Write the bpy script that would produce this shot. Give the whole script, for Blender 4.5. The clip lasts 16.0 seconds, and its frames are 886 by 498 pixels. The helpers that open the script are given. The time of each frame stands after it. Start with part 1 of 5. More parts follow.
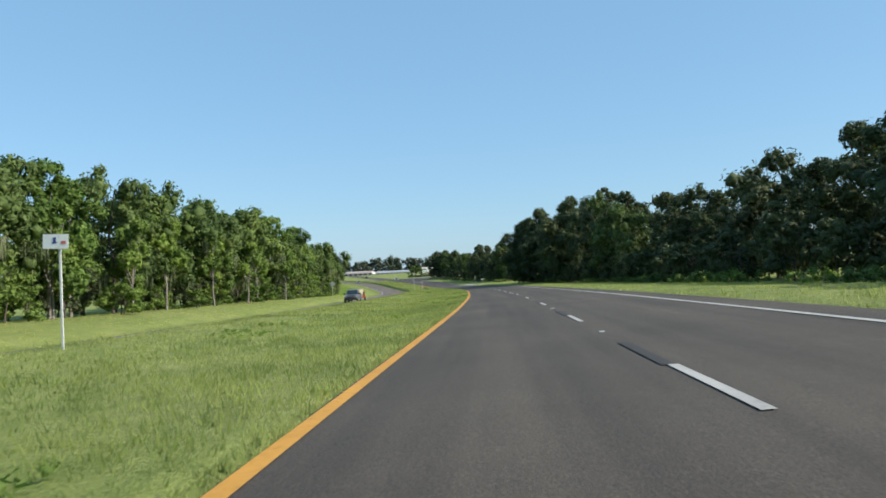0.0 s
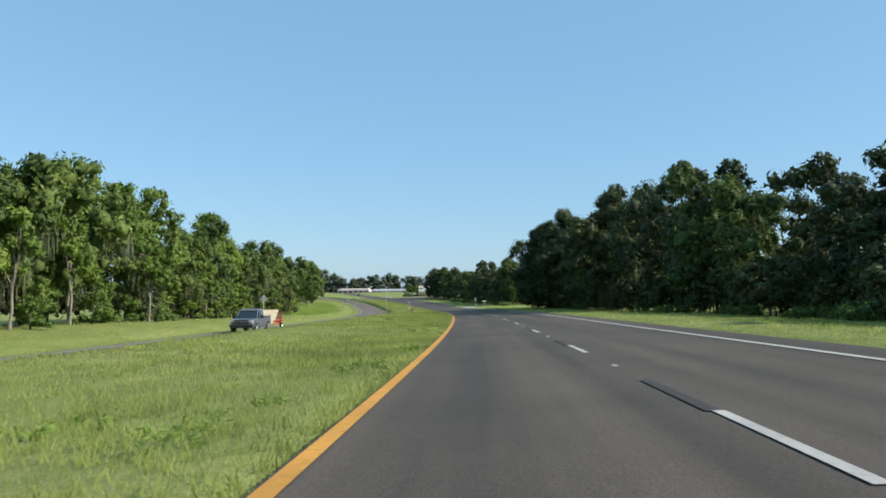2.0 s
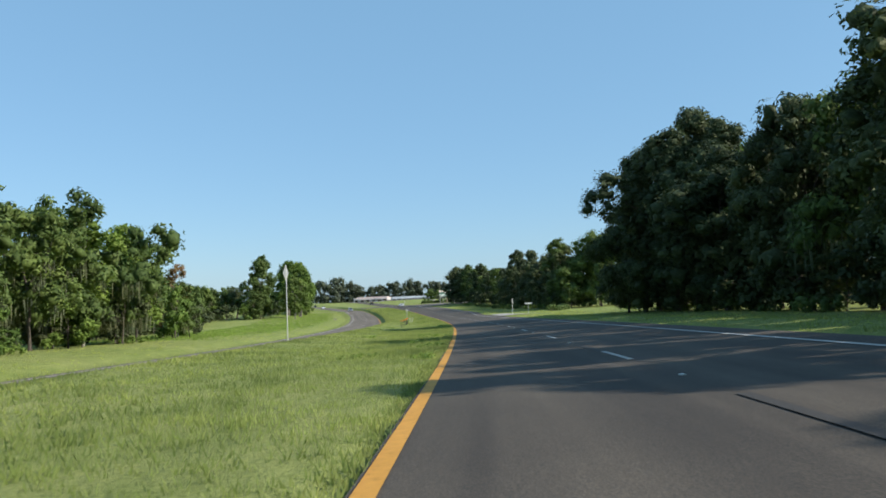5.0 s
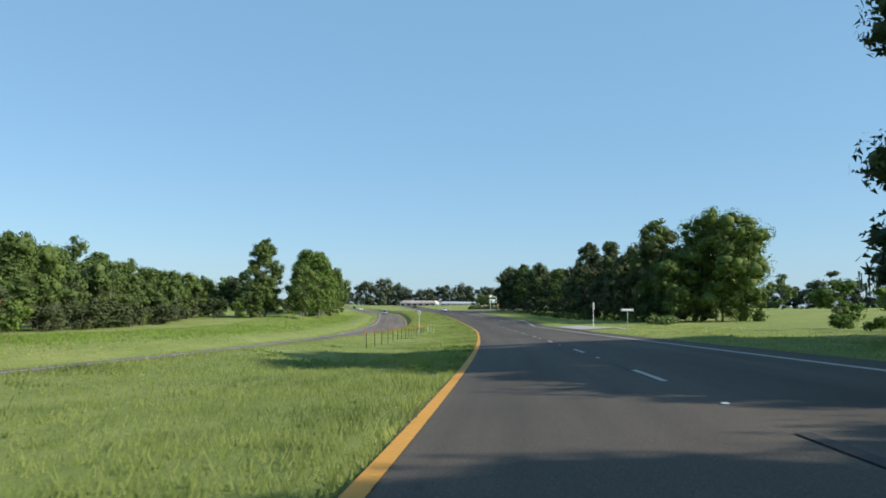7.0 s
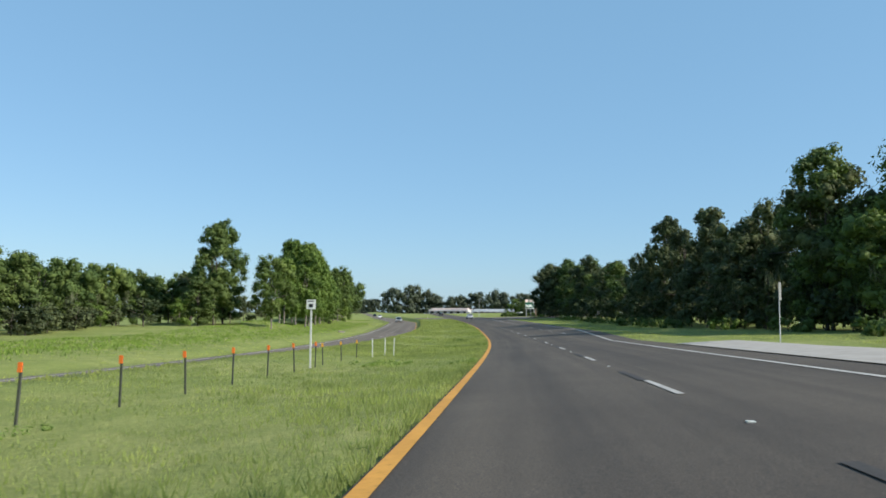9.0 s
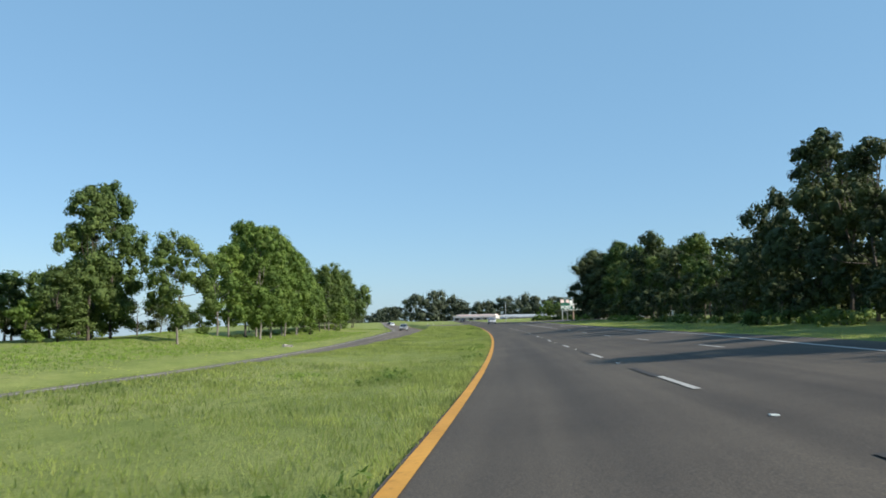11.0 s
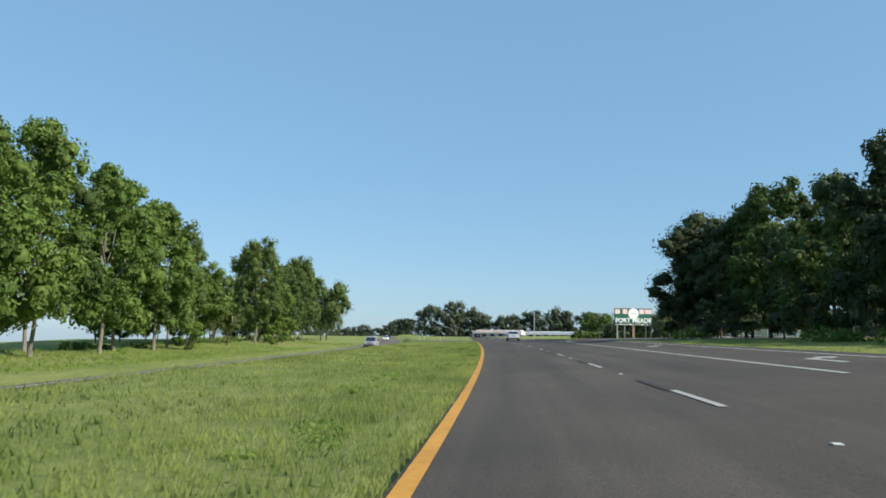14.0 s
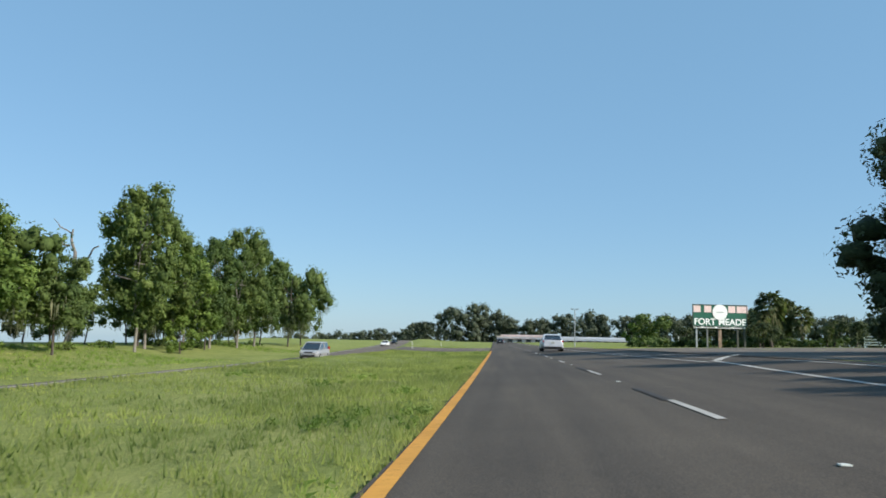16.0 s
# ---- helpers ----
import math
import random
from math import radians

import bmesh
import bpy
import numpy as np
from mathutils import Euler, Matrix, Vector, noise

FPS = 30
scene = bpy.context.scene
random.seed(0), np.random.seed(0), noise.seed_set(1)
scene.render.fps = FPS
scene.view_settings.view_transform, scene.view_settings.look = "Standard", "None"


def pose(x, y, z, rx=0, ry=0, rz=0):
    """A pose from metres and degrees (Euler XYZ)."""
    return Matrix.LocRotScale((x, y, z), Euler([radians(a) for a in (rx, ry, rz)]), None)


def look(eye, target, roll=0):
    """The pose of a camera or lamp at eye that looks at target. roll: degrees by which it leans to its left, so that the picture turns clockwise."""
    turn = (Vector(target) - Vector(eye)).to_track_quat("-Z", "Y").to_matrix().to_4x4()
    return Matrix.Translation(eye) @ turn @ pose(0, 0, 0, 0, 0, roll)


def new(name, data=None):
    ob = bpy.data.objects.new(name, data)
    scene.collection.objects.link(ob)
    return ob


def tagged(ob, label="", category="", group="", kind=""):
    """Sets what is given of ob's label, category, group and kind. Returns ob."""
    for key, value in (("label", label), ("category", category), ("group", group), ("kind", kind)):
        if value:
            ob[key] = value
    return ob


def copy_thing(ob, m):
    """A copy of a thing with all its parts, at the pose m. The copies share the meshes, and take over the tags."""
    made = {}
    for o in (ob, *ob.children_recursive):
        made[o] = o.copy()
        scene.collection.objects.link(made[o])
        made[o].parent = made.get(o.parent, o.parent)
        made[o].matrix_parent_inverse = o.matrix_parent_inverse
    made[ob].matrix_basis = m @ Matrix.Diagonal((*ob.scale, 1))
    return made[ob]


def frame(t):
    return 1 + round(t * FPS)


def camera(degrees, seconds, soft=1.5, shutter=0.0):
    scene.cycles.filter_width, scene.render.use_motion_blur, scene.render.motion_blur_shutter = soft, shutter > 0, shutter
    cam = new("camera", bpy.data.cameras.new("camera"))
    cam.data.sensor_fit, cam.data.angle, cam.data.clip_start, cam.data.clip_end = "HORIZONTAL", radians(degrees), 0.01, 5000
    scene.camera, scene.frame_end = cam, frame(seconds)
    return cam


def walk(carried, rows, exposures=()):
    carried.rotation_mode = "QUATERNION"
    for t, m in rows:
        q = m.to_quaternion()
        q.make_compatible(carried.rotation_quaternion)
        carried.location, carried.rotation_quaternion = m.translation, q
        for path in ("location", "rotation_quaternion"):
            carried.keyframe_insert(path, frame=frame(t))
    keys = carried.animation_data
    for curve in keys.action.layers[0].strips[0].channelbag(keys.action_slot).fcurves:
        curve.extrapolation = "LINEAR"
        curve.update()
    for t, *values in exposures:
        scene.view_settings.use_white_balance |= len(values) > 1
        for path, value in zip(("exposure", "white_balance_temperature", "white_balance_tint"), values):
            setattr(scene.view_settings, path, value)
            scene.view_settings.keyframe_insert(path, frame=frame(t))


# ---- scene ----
cam = camera(59.7, 16.0, soft=1.7, shutter=0.04)
# seconds, place, yaw, pitch, lean to the left
PATH = [
    (0, 0.023, 0, 6.48, 0.28, 1.52, -2.49),
    (0.5, 0.63, 12.47, 6.27, 0.21, 2.04, -1.67),
    (1, 1.313, 24.95, 6.04, 0.01, 2.4, -0.8),
    (1.5, 1.997, 37.46, 5.79, 0.24, 3.05, 0.48),
    (2, 2.51, 49.97, 5.56, 0.59, 3.09, -0.3),
    (2.5, 2.887, 62.51, 5.29, 0.94, 3.27, -0.84),
    (3, 3.19, 75.05, 5.03, 1.1, 3.32, -1.79),
    (3.5, 3.46, 87.6, 4.84, 1.37, 3.46, -1.98),
    (4, 3.53, 100.16, 4.6, 1.29, 3.53, -2.35),
    (6.5, 3.147, 163.01, 3.35, 5.94, 4.08, -0.38),
    (7, 2.821, 175.46, 3.06, 6.8, 4.29, 0.43),
    (7.5, 2.437, 187.9, 2.83, 7.61, 4.6, 0.58),
    (8, 1.834, 200.33, 2.59, 8.26, 4.69, 0.4),
    (8.5, 1.178, 212.75, 2.35, 8.92, 4.81, 0.47),
    (9, 0.367, 225.16, 2.14, 9.52, 4.95, 0.39),
    (11.5, -5.198, 286.17, 1.29, 12.13, 5.71, -1.07),
    (12, -6.818, 298.52, 1.21, 12.51, 5.82, -1.15),
    (12.5, -8.46, 310.87, 1.14, 12.63, 5.95, -1.87),
    (13, -10.109, 323.23, 1.15, 12.93, 6.39, -1.31),
    (13.5, -11.839, 335.57, 1.21, 13.4, 6.48, 0.37),
    (14, -13.681, 347.87, 1.27, 13.78, 6.74, 0.79),
    (14.5, -15.592, 360.15, 1.37, 14.29, 6.84, 0.81),
    (15, -17.589, 372.35, 1.48, 14.86, 6.96, 0.84),
    (15.5, -19.782, 384.48, 1.6, 15.27, 6.95, 0.92),
    (16, -21.929, 396.59, 1.71, 15.86, 7.06, 1.34),
]


def aimed(x, y, z, yaw, pitch, lean):
    a, b = radians(yaw), radians(pitch)
    ahead = (-math.sin(a) * math.cos(b), math.cos(a) * math.cos(b), math.sin(b))
    return look((x, y, z), (x + ahead[0], y + ahead[1], z + ahead[2]), lean)


walk(cam, [(t, aimed(*p)) for t, *p in PATH], exposures=[(0.0, 0.53), (4.0, 0.48), (8.5, 0.45), (12.0, 0.43), (16.0, 0.37)])

# ---- light: clear morning sky, low sun to the right and a little behind ----
SUN_AZ, SUN_EL = 102.0, 32.5  # degrees from the y axis towards x, and above the horizon
world = bpy.data.worlds.new("sky")
scene.world = world
world.use_nodes = True
wn = world.node_tree
sky = wn.nodes.new("ShaderNodeTexSky")
sky.sky_type = "NISHITA"
sky.sun_disc = False
sky.sun_elevation = radians(SUN_EL)
sky.sun_rotation = radians(SUN_AZ)
sky.altitude = 40
sky.air_density = 1.0
sky.dust_density = 0.5
sky.ozone_density = 3.0
wn.nodes["Background"].inputs["Strength"].default_value = 0.12
haze = wn.nodes.new("ShaderNodeMix")  # summer haze evens the sky out
haze.data_type = "RGBA"
haze.inputs[0].default_value = 0.60
haze.inputs[7].default_value = (1.50, 3.12, 4.74, 1)
wn.links.new(sky.outputs["Color"], haze.inputs[6])
wn.links.new(haze.outputs[2], wn.nodes["Background"].inputs["Color"])
sun = new("sun", bpy.data.lights.new("sun", "SUN"))
sun.data.energy = 5.0
sun.data.angle = radians(0.55)
sun.data.color = (1.0, 0.93, 0.82)
sd = Vector((math.sin(radians(SUN_AZ)) * math.cos(radians(SUN_EL)), math.cos(radians(SUN_AZ)) * math.cos(radians(SUN_EL)), math.sin(radians(SUN_EL))))
sun.matrix_world = look(sd * 100, (0, 0, 0))


# ---- materials ----
def material(name, rough=0.6, metal=0.0):
    m = bpy.data.materials.new(name)
    m.use_nodes = True
    b = m.node_tree.nodes["Principled BSDF"]
    b.inputs["Roughness"].default_value = rough
    b.inputs["Metallic"].default_value = metal
    return m, m.node_tree, b


def ramp(nt, fac, stops):
    r = nt.nodes.new("ShaderNodeValToRGB")
    el = r.color_ramp.elements
    while len(el) < len(stops):
        el.new(0.5)
    for e, (p, c) in zip(el, stops):
        e.position, e.color = p, (*c, 1)
    nt.links.new(fac, r.inputs["Fac"])
    return r.outputs["Color"]


def noise_fac(nt, scale, detail=4.0, rough=0.55, vector=None):
    n = nt.nodes.new("ShaderNodeTexNoise")
    n.inputs["Scale"].default_value = scale
    n.inputs["Detail"].default_value = detail
    n.inputs["Roughness"].default_value = rough
    if vector is None:
        g = nt.nodes.new("ShaderNodeNewGeometry")
        vector = g.outputs["Position"]
    nt.links.new(vector, n.inputs["Vector"])
    return n.outputs["Fac"]


def mixed(nt, a, b, fac, how="MIX"):
    m = nt.nodes.new("ShaderNodeMix")
    m.data_type, m.blend_type = "RGBA", how
    for socket, value in ((m.inputs[0], fac), (m.inputs[6], a), (m.inputs[7], b)):
        if isinstance(value, (int, float)):
            socket.default_value = value
        elif isinstance(value, tuple):
            socket.default_value = (*value, 1)
        else:
            nt.links.new(value, socket)
    return m.outputs[2]


def bumped(nt, b, fac, strength, distance=0.02):
    n = nt.nodes.new("ShaderNodeBump")
    n.inputs["Strength"].default_value = strength
    n.inputs["Distance"].default_value = distance
    nt.links.new(fac, n.inputs["Height"])
    nt.links.new(n.outputs["Normal"], b.inputs["Normal"])


def plain(name, colour, rough=0.6, metal=0.0, vary=0.12, scale=6.0):
    """Paint, metal, plastic: one colour with faint mottling."""
    m, nt, b = material(name, rough, metal)
    dark = tuple(c * (1 - vary) for c in colour)
    light = tuple(min(1, c * (1 + vary)) for c in colour)
    g = nt.nodes.new("ShaderNodeTexCoord")
    c = ramp(nt, noise_fac(nt, scale, 5, 0.6, g.outputs["Object"]), [(0.3, dark), (0.7, light)])
    nt.links.new(c, b.inputs["Base Color"])
    return m


def asphalt(name, tone=1.0):
    m, nt, b = material(name, 0.85)
    b.inputs["Specular IOR Level"].default_value = 0.25
    fine = noise_fac(nt, 55, 3, 0.7)
    grit = ramp(nt, fine, [(0.32, (0.030 * tone,) * 3), (0.52, (0.066 * tone, 0.055 * tone, 0.044 * tone)), (0.75, (0.124 * tone, 0.104 * tone, 0.084 * tone))])
    g = nt.nodes.new("ShaderNodeUVMap")
    mp = nt.nodes.new("ShaderNodeMapping")
    mp.inputs["Scale"].default_value = (0.9, 0.025, 1)
    nt.links.new(g.outputs["UV"], mp.inputs["Vector"])
    streak = noise_fac(nt, 1.0, 3, 0.6, mp.outputs["Vector"])
    c = mixed(nt, grit, ramp(nt, streak, [(0.35, (0.72, 0.72, 0.73)), (0.65, (1.18, 1.16, 1.12))]), 1.0, "MULTIPLY")
    c = mixed(nt, c, ramp(nt, noise_fac(nt, 0.22, 4, 0.6), [(0.35, (0.86, 0.86, 0.86)), (0.7, (1.12, 1.12, 1.1))]), 1.0, "MULTIPLY")
    nt.links.new(c, b.inputs["Base Color"])
    bumped(nt, b, fine, 0.45, 0.01)
    return m


def line_paint(name, colour):
    m, nt, b = material(name, 0.75)
    b.inputs["Specular IOR Level"].default_value = 0.2
    worn = noise_fac(nt, 9, 6, 0.75)
    c = ramp(nt, worn, [(0.28, tuple(v * 0.45 for v in colour)), (0.42, tuple(v * 0.85 for v in colour)), (0.7, colour)])
    c = mixed(nt, c, ramp(nt, noise_fac(nt, 0.6, 3), [(0.3, (0.82, 0.82, 0.82)), (0.7, (1.05, 1.05, 1.05))]), 1.0, "MULTIPLY")
    nt.links.new(c, b.inputs["Base Color"])
    bumped(nt, b, noise_fac(nt, 60, 2), 0.3, 0.004)
    return m


def ground_cover():
    m, nt, b = material("grass_ground", 0.95)
    b.inputs["Specular IOR Level"].default_value = 0.15
    c = ramp(nt, noise_fac(nt, 0.09, 4, 0.6), [(0.32, (0.178, 0.214, 0.062)), (0.5, (0.210, 0.242, 0.078)), (0.68, (0.246, 0.264, 0.098))])
    mp = nt.nodes.new("ShaderNodeMapping")
    mp.inputs["Scale"].default_value = (1, 0.35, 1)
    g = nt.nodes.new("ShaderNodeNewGeometry")
    nt.links.new(g.outputs["Position"], mp.inputs["Vector"])
    c = mixed(nt, c, ramp(nt, noise_fac(nt, 1.3, 5, 0.65, mp.outputs["Vector"]), [(0.3, (0.74, 0.80, 0.68)), (0.7, (1.18, 1.15, 1.15))]), 1.0, "MULTIPLY")
    c = mixed(nt, c, ramp(nt, noise_fac(nt, 14, 4, 0.7), [(0.3, (0.72, 0.76, 0.66)), (0.7, (1.22, 1.20, 1.16))]), 1.0, "MULTIPLY")
    nt.links.new(c, b.inputs["Base Color"])
    bumped(nt, b, noise_fac(nt, 9, 5, 0.75), 0.75, 0.11)
    return m


def leafy(name, colours, through_light=0.35, gloss=0.65, tufts=False):
    """Leaves and blades: every one its own tone, light shines through."""
    m, nt, b = material(name, gloss)
    g = nt.nodes.new("ShaderNodeNewGeometry")
    n = len(colours)
    c = ramp(nt, g.outputs["Random Per Island"], [(i / (n - 1), col) for i, col in enumerate(colours)])
    o = nt.nodes.new("ShaderNodeObjectInfo")
    c = mixed(nt, c, ramp(nt, o.outputs["Random"], [(0.0, (0.74, 0.82, 0.76)), (0.5, (1.0, 1.0, 1.0)), (1.0, (1.18, 1.16, 1.0))]), 1.0, "MULTIPLY")
    c = mixed(nt, c, ramp(nt, noise_fac(nt, 0.35, 3), [(0.35, (0.66, 0.72, 0.68)), (0.65, (1.28, 1.24, 1.12))]), 1.0, "MULTIPLY")
    if tufts:
        # shade of leaf gaps put into the colour: hollows darker, crests brighter
        tuft = noise_fac(nt, 4.5, 4, 0.7)
        c = mixed(nt, c, ramp(nt, tuft, [(0.34, (0.62, 0.64, 0.62)), (0.52, (1.0, 1.0, 1.0)), (0.72, (1.28, 1.25, 1.15))]), 1.0, "MULTIPLY")
        bumped(nt, b, tuft, 0.4, 0.15)
    nt.links.new(c, b.inputs["Base Color"])
    b.inputs["Specular IOR Level"].default_value = 0.16
    t = nt.nodes.new("ShaderNodeBsdfTranslucent")
    lit = mixed(nt, c, (1.08, 1.25, 0.75), 1.0, "MULTIPLY")
    nt.links.new(lit, t.inputs["Color"])
    mx = nt.nodes.new("ShaderNodeMixShader")
    mx.inputs["Fac"].default_value = through_light
    nt.links.new(b.outputs["BSDF"], mx.inputs[1])
    nt.links.new(t.outputs["BSDF"], mx.inputs[2])
    nt.links.new(mx.outputs["Shader"], nt.nodes["Material Output"].inputs["Surface"])
    return m


def bark(name, a, b_):
    m, nt, b = material(name, 0.9)
    g = nt.nodes.new("ShaderNodeTexCoord")
    mp = nt.nodes.new("ShaderNodeMapping")
    mp.inputs["Scale"].default_value = (6, 6, 1.2)
    nt.links.new(g.outputs["Object"], mp.inputs["Vector"])
    f = noise_fac(nt, 2.2, 6, 0.7, mp.outputs["Vector"])
    nt.links.new(ramp(nt, f, [(0.3, a), (0.7, b_)]), b.inputs["Base Color"])
    bumped(nt, b, f, 0.8, 0.05)
    return m


def glassy(name, colour, rough=0.06):
    m, nt, b = material(name, rough)
    b.inputs["Base Color"].default_value = (*colour, 1)
    b.inputs["Coat Weight"].default_value = 0.5
    return m


MAT = {
    "ground": ground_cover(),
    "asphalt": asphalt("asphalt", 1.25),
    "asphalt_old": asphalt("asphalt_old", 2.2),
    "tar": plain("tar", (0.030, 0.027, 0.024), 0.85, 0, 0.4, 20),
    "yellow": line_paint("yellow_line", (0.62, 0.31, 0.06)),
    "white": line_paint("white_line", (0.47, 0.455, 0.42)),
    "gravel": plain("gravel", (0.26, 0.25, 0.23), 0.95, 0, 0.35, 8),
    "concrete": plain("concrete", (0.33, 0.305, 0.27), 0.85, 0, 0.15, 2),
    "blade": leafy("grass_blade", [(0.252, 0.300, 0.090), (0.292, 0.336, 0.110), (0.336, 0.366, 0.136), (0.364, 0.382, 0.156)], 0.56, 0.65),
    "lush": leafy("lush_grass", [(0.150, 0.235, 0.050), (0.190, 0.280, 0.062), (0.235, 0.315, 0.080)], 0.5, 0.6),
    "weed": leafy("weed_leaf", [(0.185, 0.255, 0.070), (0.220, 0.292, 0.084), (0.255, 0.315, 0.100)], 0.5, 0.5),
    # dark-leaved kinds; the right wood's shade is in this tone too
    "leaf_shade_dark": leafy("leaf_shade_dark", [(0.050, 0.064, 0.032), (0.062, 0.079, 0.038), (0.075, 0.093, 0.045), (0.090, 0.108, 0.054)], 0.12, tufts=True),
    # mid and light tones raised for the left wood's sunlight
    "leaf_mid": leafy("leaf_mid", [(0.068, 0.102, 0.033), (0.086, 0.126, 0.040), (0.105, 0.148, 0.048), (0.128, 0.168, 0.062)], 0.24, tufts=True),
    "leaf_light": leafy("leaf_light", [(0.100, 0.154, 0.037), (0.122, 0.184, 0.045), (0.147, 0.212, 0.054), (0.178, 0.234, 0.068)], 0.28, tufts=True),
    # distance haze painted into the far leaves: paler, greyer green
    "leaf_far_hazed": leafy("leaf_far_hazed", [(0.062, 0.078, 0.058), (0.076, 0.094, 0.068), (0.092, 0.110, 0.080)], 0.12, tufts=True),
    "leaf_rust": leafy("leaf_rust", [(0.150, 0.085, 0.050), (0.190, 0.110, 0.065), (0.170, 0.140, 0.070)], 0.25, tufts=True),
    "moss": leafy("hanging_moss", [(0.11, 0.125, 0.085), (0.155, 0.165, 0.115), (0.20, 0.205, 0.15)], 0.3, 0.9),
    "frond": leafy("palm_frond", [(0.07, 0.10, 0.045), (0.11, 0.14, 0.065), (0.22, 0.20, 0.13)], 0.25),
    "bark_dark": bark("bark_dark", (0.035, 0.028, 0.022), (0.12, 0.10, 0.08)),
    "bark_pale": bark("bark_pale", (0.10, 0.09, 0.075), (0.29, 0.265, 0.225)),
    "dead_wood": bark("dead_wood", (0.11, 0.10, 0.09), (0.26, 0.24, 0.21)),
    "steel": plain("galvanised_steel", (0.48, 0.49, 0.50), 0.45, 0.7, 0.15, 12),
    "pale_steel": plain("pale_steel", (0.62, 0.62, 0.60), 0.6, 0.1, 0.12, 12),
    "sign_grey": plain("sign_grey", (0.20, 0.205, 0.20), 0.6, 0.1, 0.12, 5),
    "sign_back": plain("sign_back", (0.42, 0.43, 0.44), 0.5, 0.55, 0.12, 5),
    "white_paint": plain("white_paint", (0.78, 0.78, 0.76), 0.5, 0, 0.06, 3),
    "black_paint": plain("black_paint", (0.02, 0.02, 0.02), 0.5),
    "dark_post": plain("dark_post", (0.07, 0.075, 0.06), 0.6, 0.2, 0.25, 10),
    "orange": plain("orange_reflector", (0.85, 0.19, 0.03), 0.4),
    "amber": plain("amber_reflector", (0.85, 0.42, 0.03), 0.4),
    "blue": plain("blue_patch", (0.04, 0.07, 0.25), 0.5),
    "green_sign": plain("green_sign", (0.015, 0.11, 0.07), 0.45, 0, 0.1, 1),
    "red_patch": plain("red_patch", (0.55, 0.13, 0.11), 0.5),
    "pale_pink": plain("pale_pink", (0.80, 0.60, 0.57), 0.5, 0, 0.12, 3),
    "timber": bark("timber_post", (0.16, 0.10, 0.07), (0.36, 0.27, 0.20)),
    "silver": plain("silver_car_paint", (0.62, 0.65, 0.70), 0.3, 0.25, 0.03, 1),
    "grey_silver": plain("grey_silver_car_paint", (0.40, 0.41, 0.42), 0.32, 0.4, 0.03, 1),
    "bright_white": plain("bright_white", (0.88, 0.88, 0.87), 0.5, 0, 0.03, 3),
    "grey_car": plain("grey_car_paint", (0.20, 0.21, 0.22), 0.3, 0.6, 0.03, 1),
    "dark_car": plain("dark_car_paint", (0.025, 0.028, 0.035), 0.25, 0.3, 0.03, 1),
    "white_car": plain("white_car_paint", (0.75, 0.75, 0.75), 0.3, 0, 0.03, 1),
    "trim": plain("black_trim", (0.018, 0.018, 0.019), 0.55),
    "rubber": plain("rubber", (0.022, 0.022, 0.022), 0.85),
    "alloy": plain("alloy", (0.55, 0.56, 0.57), 0.3, 0.9, 0.05),
    "glass": glassy("dark_glass", (0.012, 0.016, 0.020)),
    "tail": plain("tail_lamp", (0.45, 0.015, 0.012), 0.25),
    "lamp": plain("clear_lamp", (0.75, 0.76, 0.78), 0.15, 0.3),
    "plate": plain("plate", (0.60, 0.62, 0.58), 0.5),
    "trailer_red": plain("trailer_red", (0.52, 0.085, 0.03), 0.5, 0, 0.2, 3),
    "plywood": plain("plywood", (0.55, 0.46, 0.30), 0.75, 0, 0.15, 3),
    "wall_white": plain("wall_white", (0.74, 0.72, 0.68), 0.8, 0, 0.06, 0.3),
    "roof_pink": plain("roof_pink", (0.78, 0.66, 0.61), 0.7, 0, 0.12, 0.4),
    "roof_grey": plain("roof_grey", (0.62, 0.64, 0.66), 0.5, 0.2, 0.08, 0.4),
}


# ---- the line of the road: station, x and height of the yellow line ----
ROAD = np.array([
    (-200, -13.6, 8.7), (-120, -8.8, 7.3), (-40, -3.92, 5.91), (0, -1.67, 5.25), (40, 0.64, 4.53), (80, 2.16, 3.75), (120, 2.73, 3.05), (160, 2.24, 2.22), (200, 0.8, 1.4),
    (240, -1.85, 0.69), (280, -5.42, 0.14), (320, -10.42, -0.05), (360, -16.4, 0.17), (400, -23.59, 0.53), (440, -31.6, 0.86), (520, -48.3, 1.47), (600, -65.3, 2.1),
    (760, -99.3, 3.3), (920, -133.3, 4.2), (1200, -192.8, 4.8), (4800, -958.0, 5.0)], float)


def smooth_line(xs, vs):
    slope = np.gradient(vs, xs)

    def value(q):
        q = np.asarray(q, float)
        k = np.clip(np.searchsorted(xs, q) - 1, 0, len(xs) - 2)
        span = xs[k + 1] - xs[k]
        s = np.clip((q - xs[k]) / span, 0, 1)
        return (2 * s**3 - 3 * s**2 + 1) * vs[k] + (s**3 - 2 * s**2 + s) * span * slope[k] + (-2 * s**3 + 3 * s**2) * vs[k + 1] + (s**3 - s**2) * span * slope[k + 1]

    return value


road_x, road_z = smooth_line(ROAD[:, 0], ROAD[:, 1]), smooth_line(ROAD[:, 0], ROAD[:, 2])


def bank(y):
    """The road's fall towards the inside of the bend."""
    return np.interp(y, [0, 120, 180, 230, 300, 420, 520], [0.052, 0.052, 0.056, 0.058, 0.073, 0.073, 0.03])


def far_lane(y):
    """Offset of the middle of the other carriageway."""
    return -15.0 - 0.09 * np.maximum(0, np.asarray(y, float) - 465)


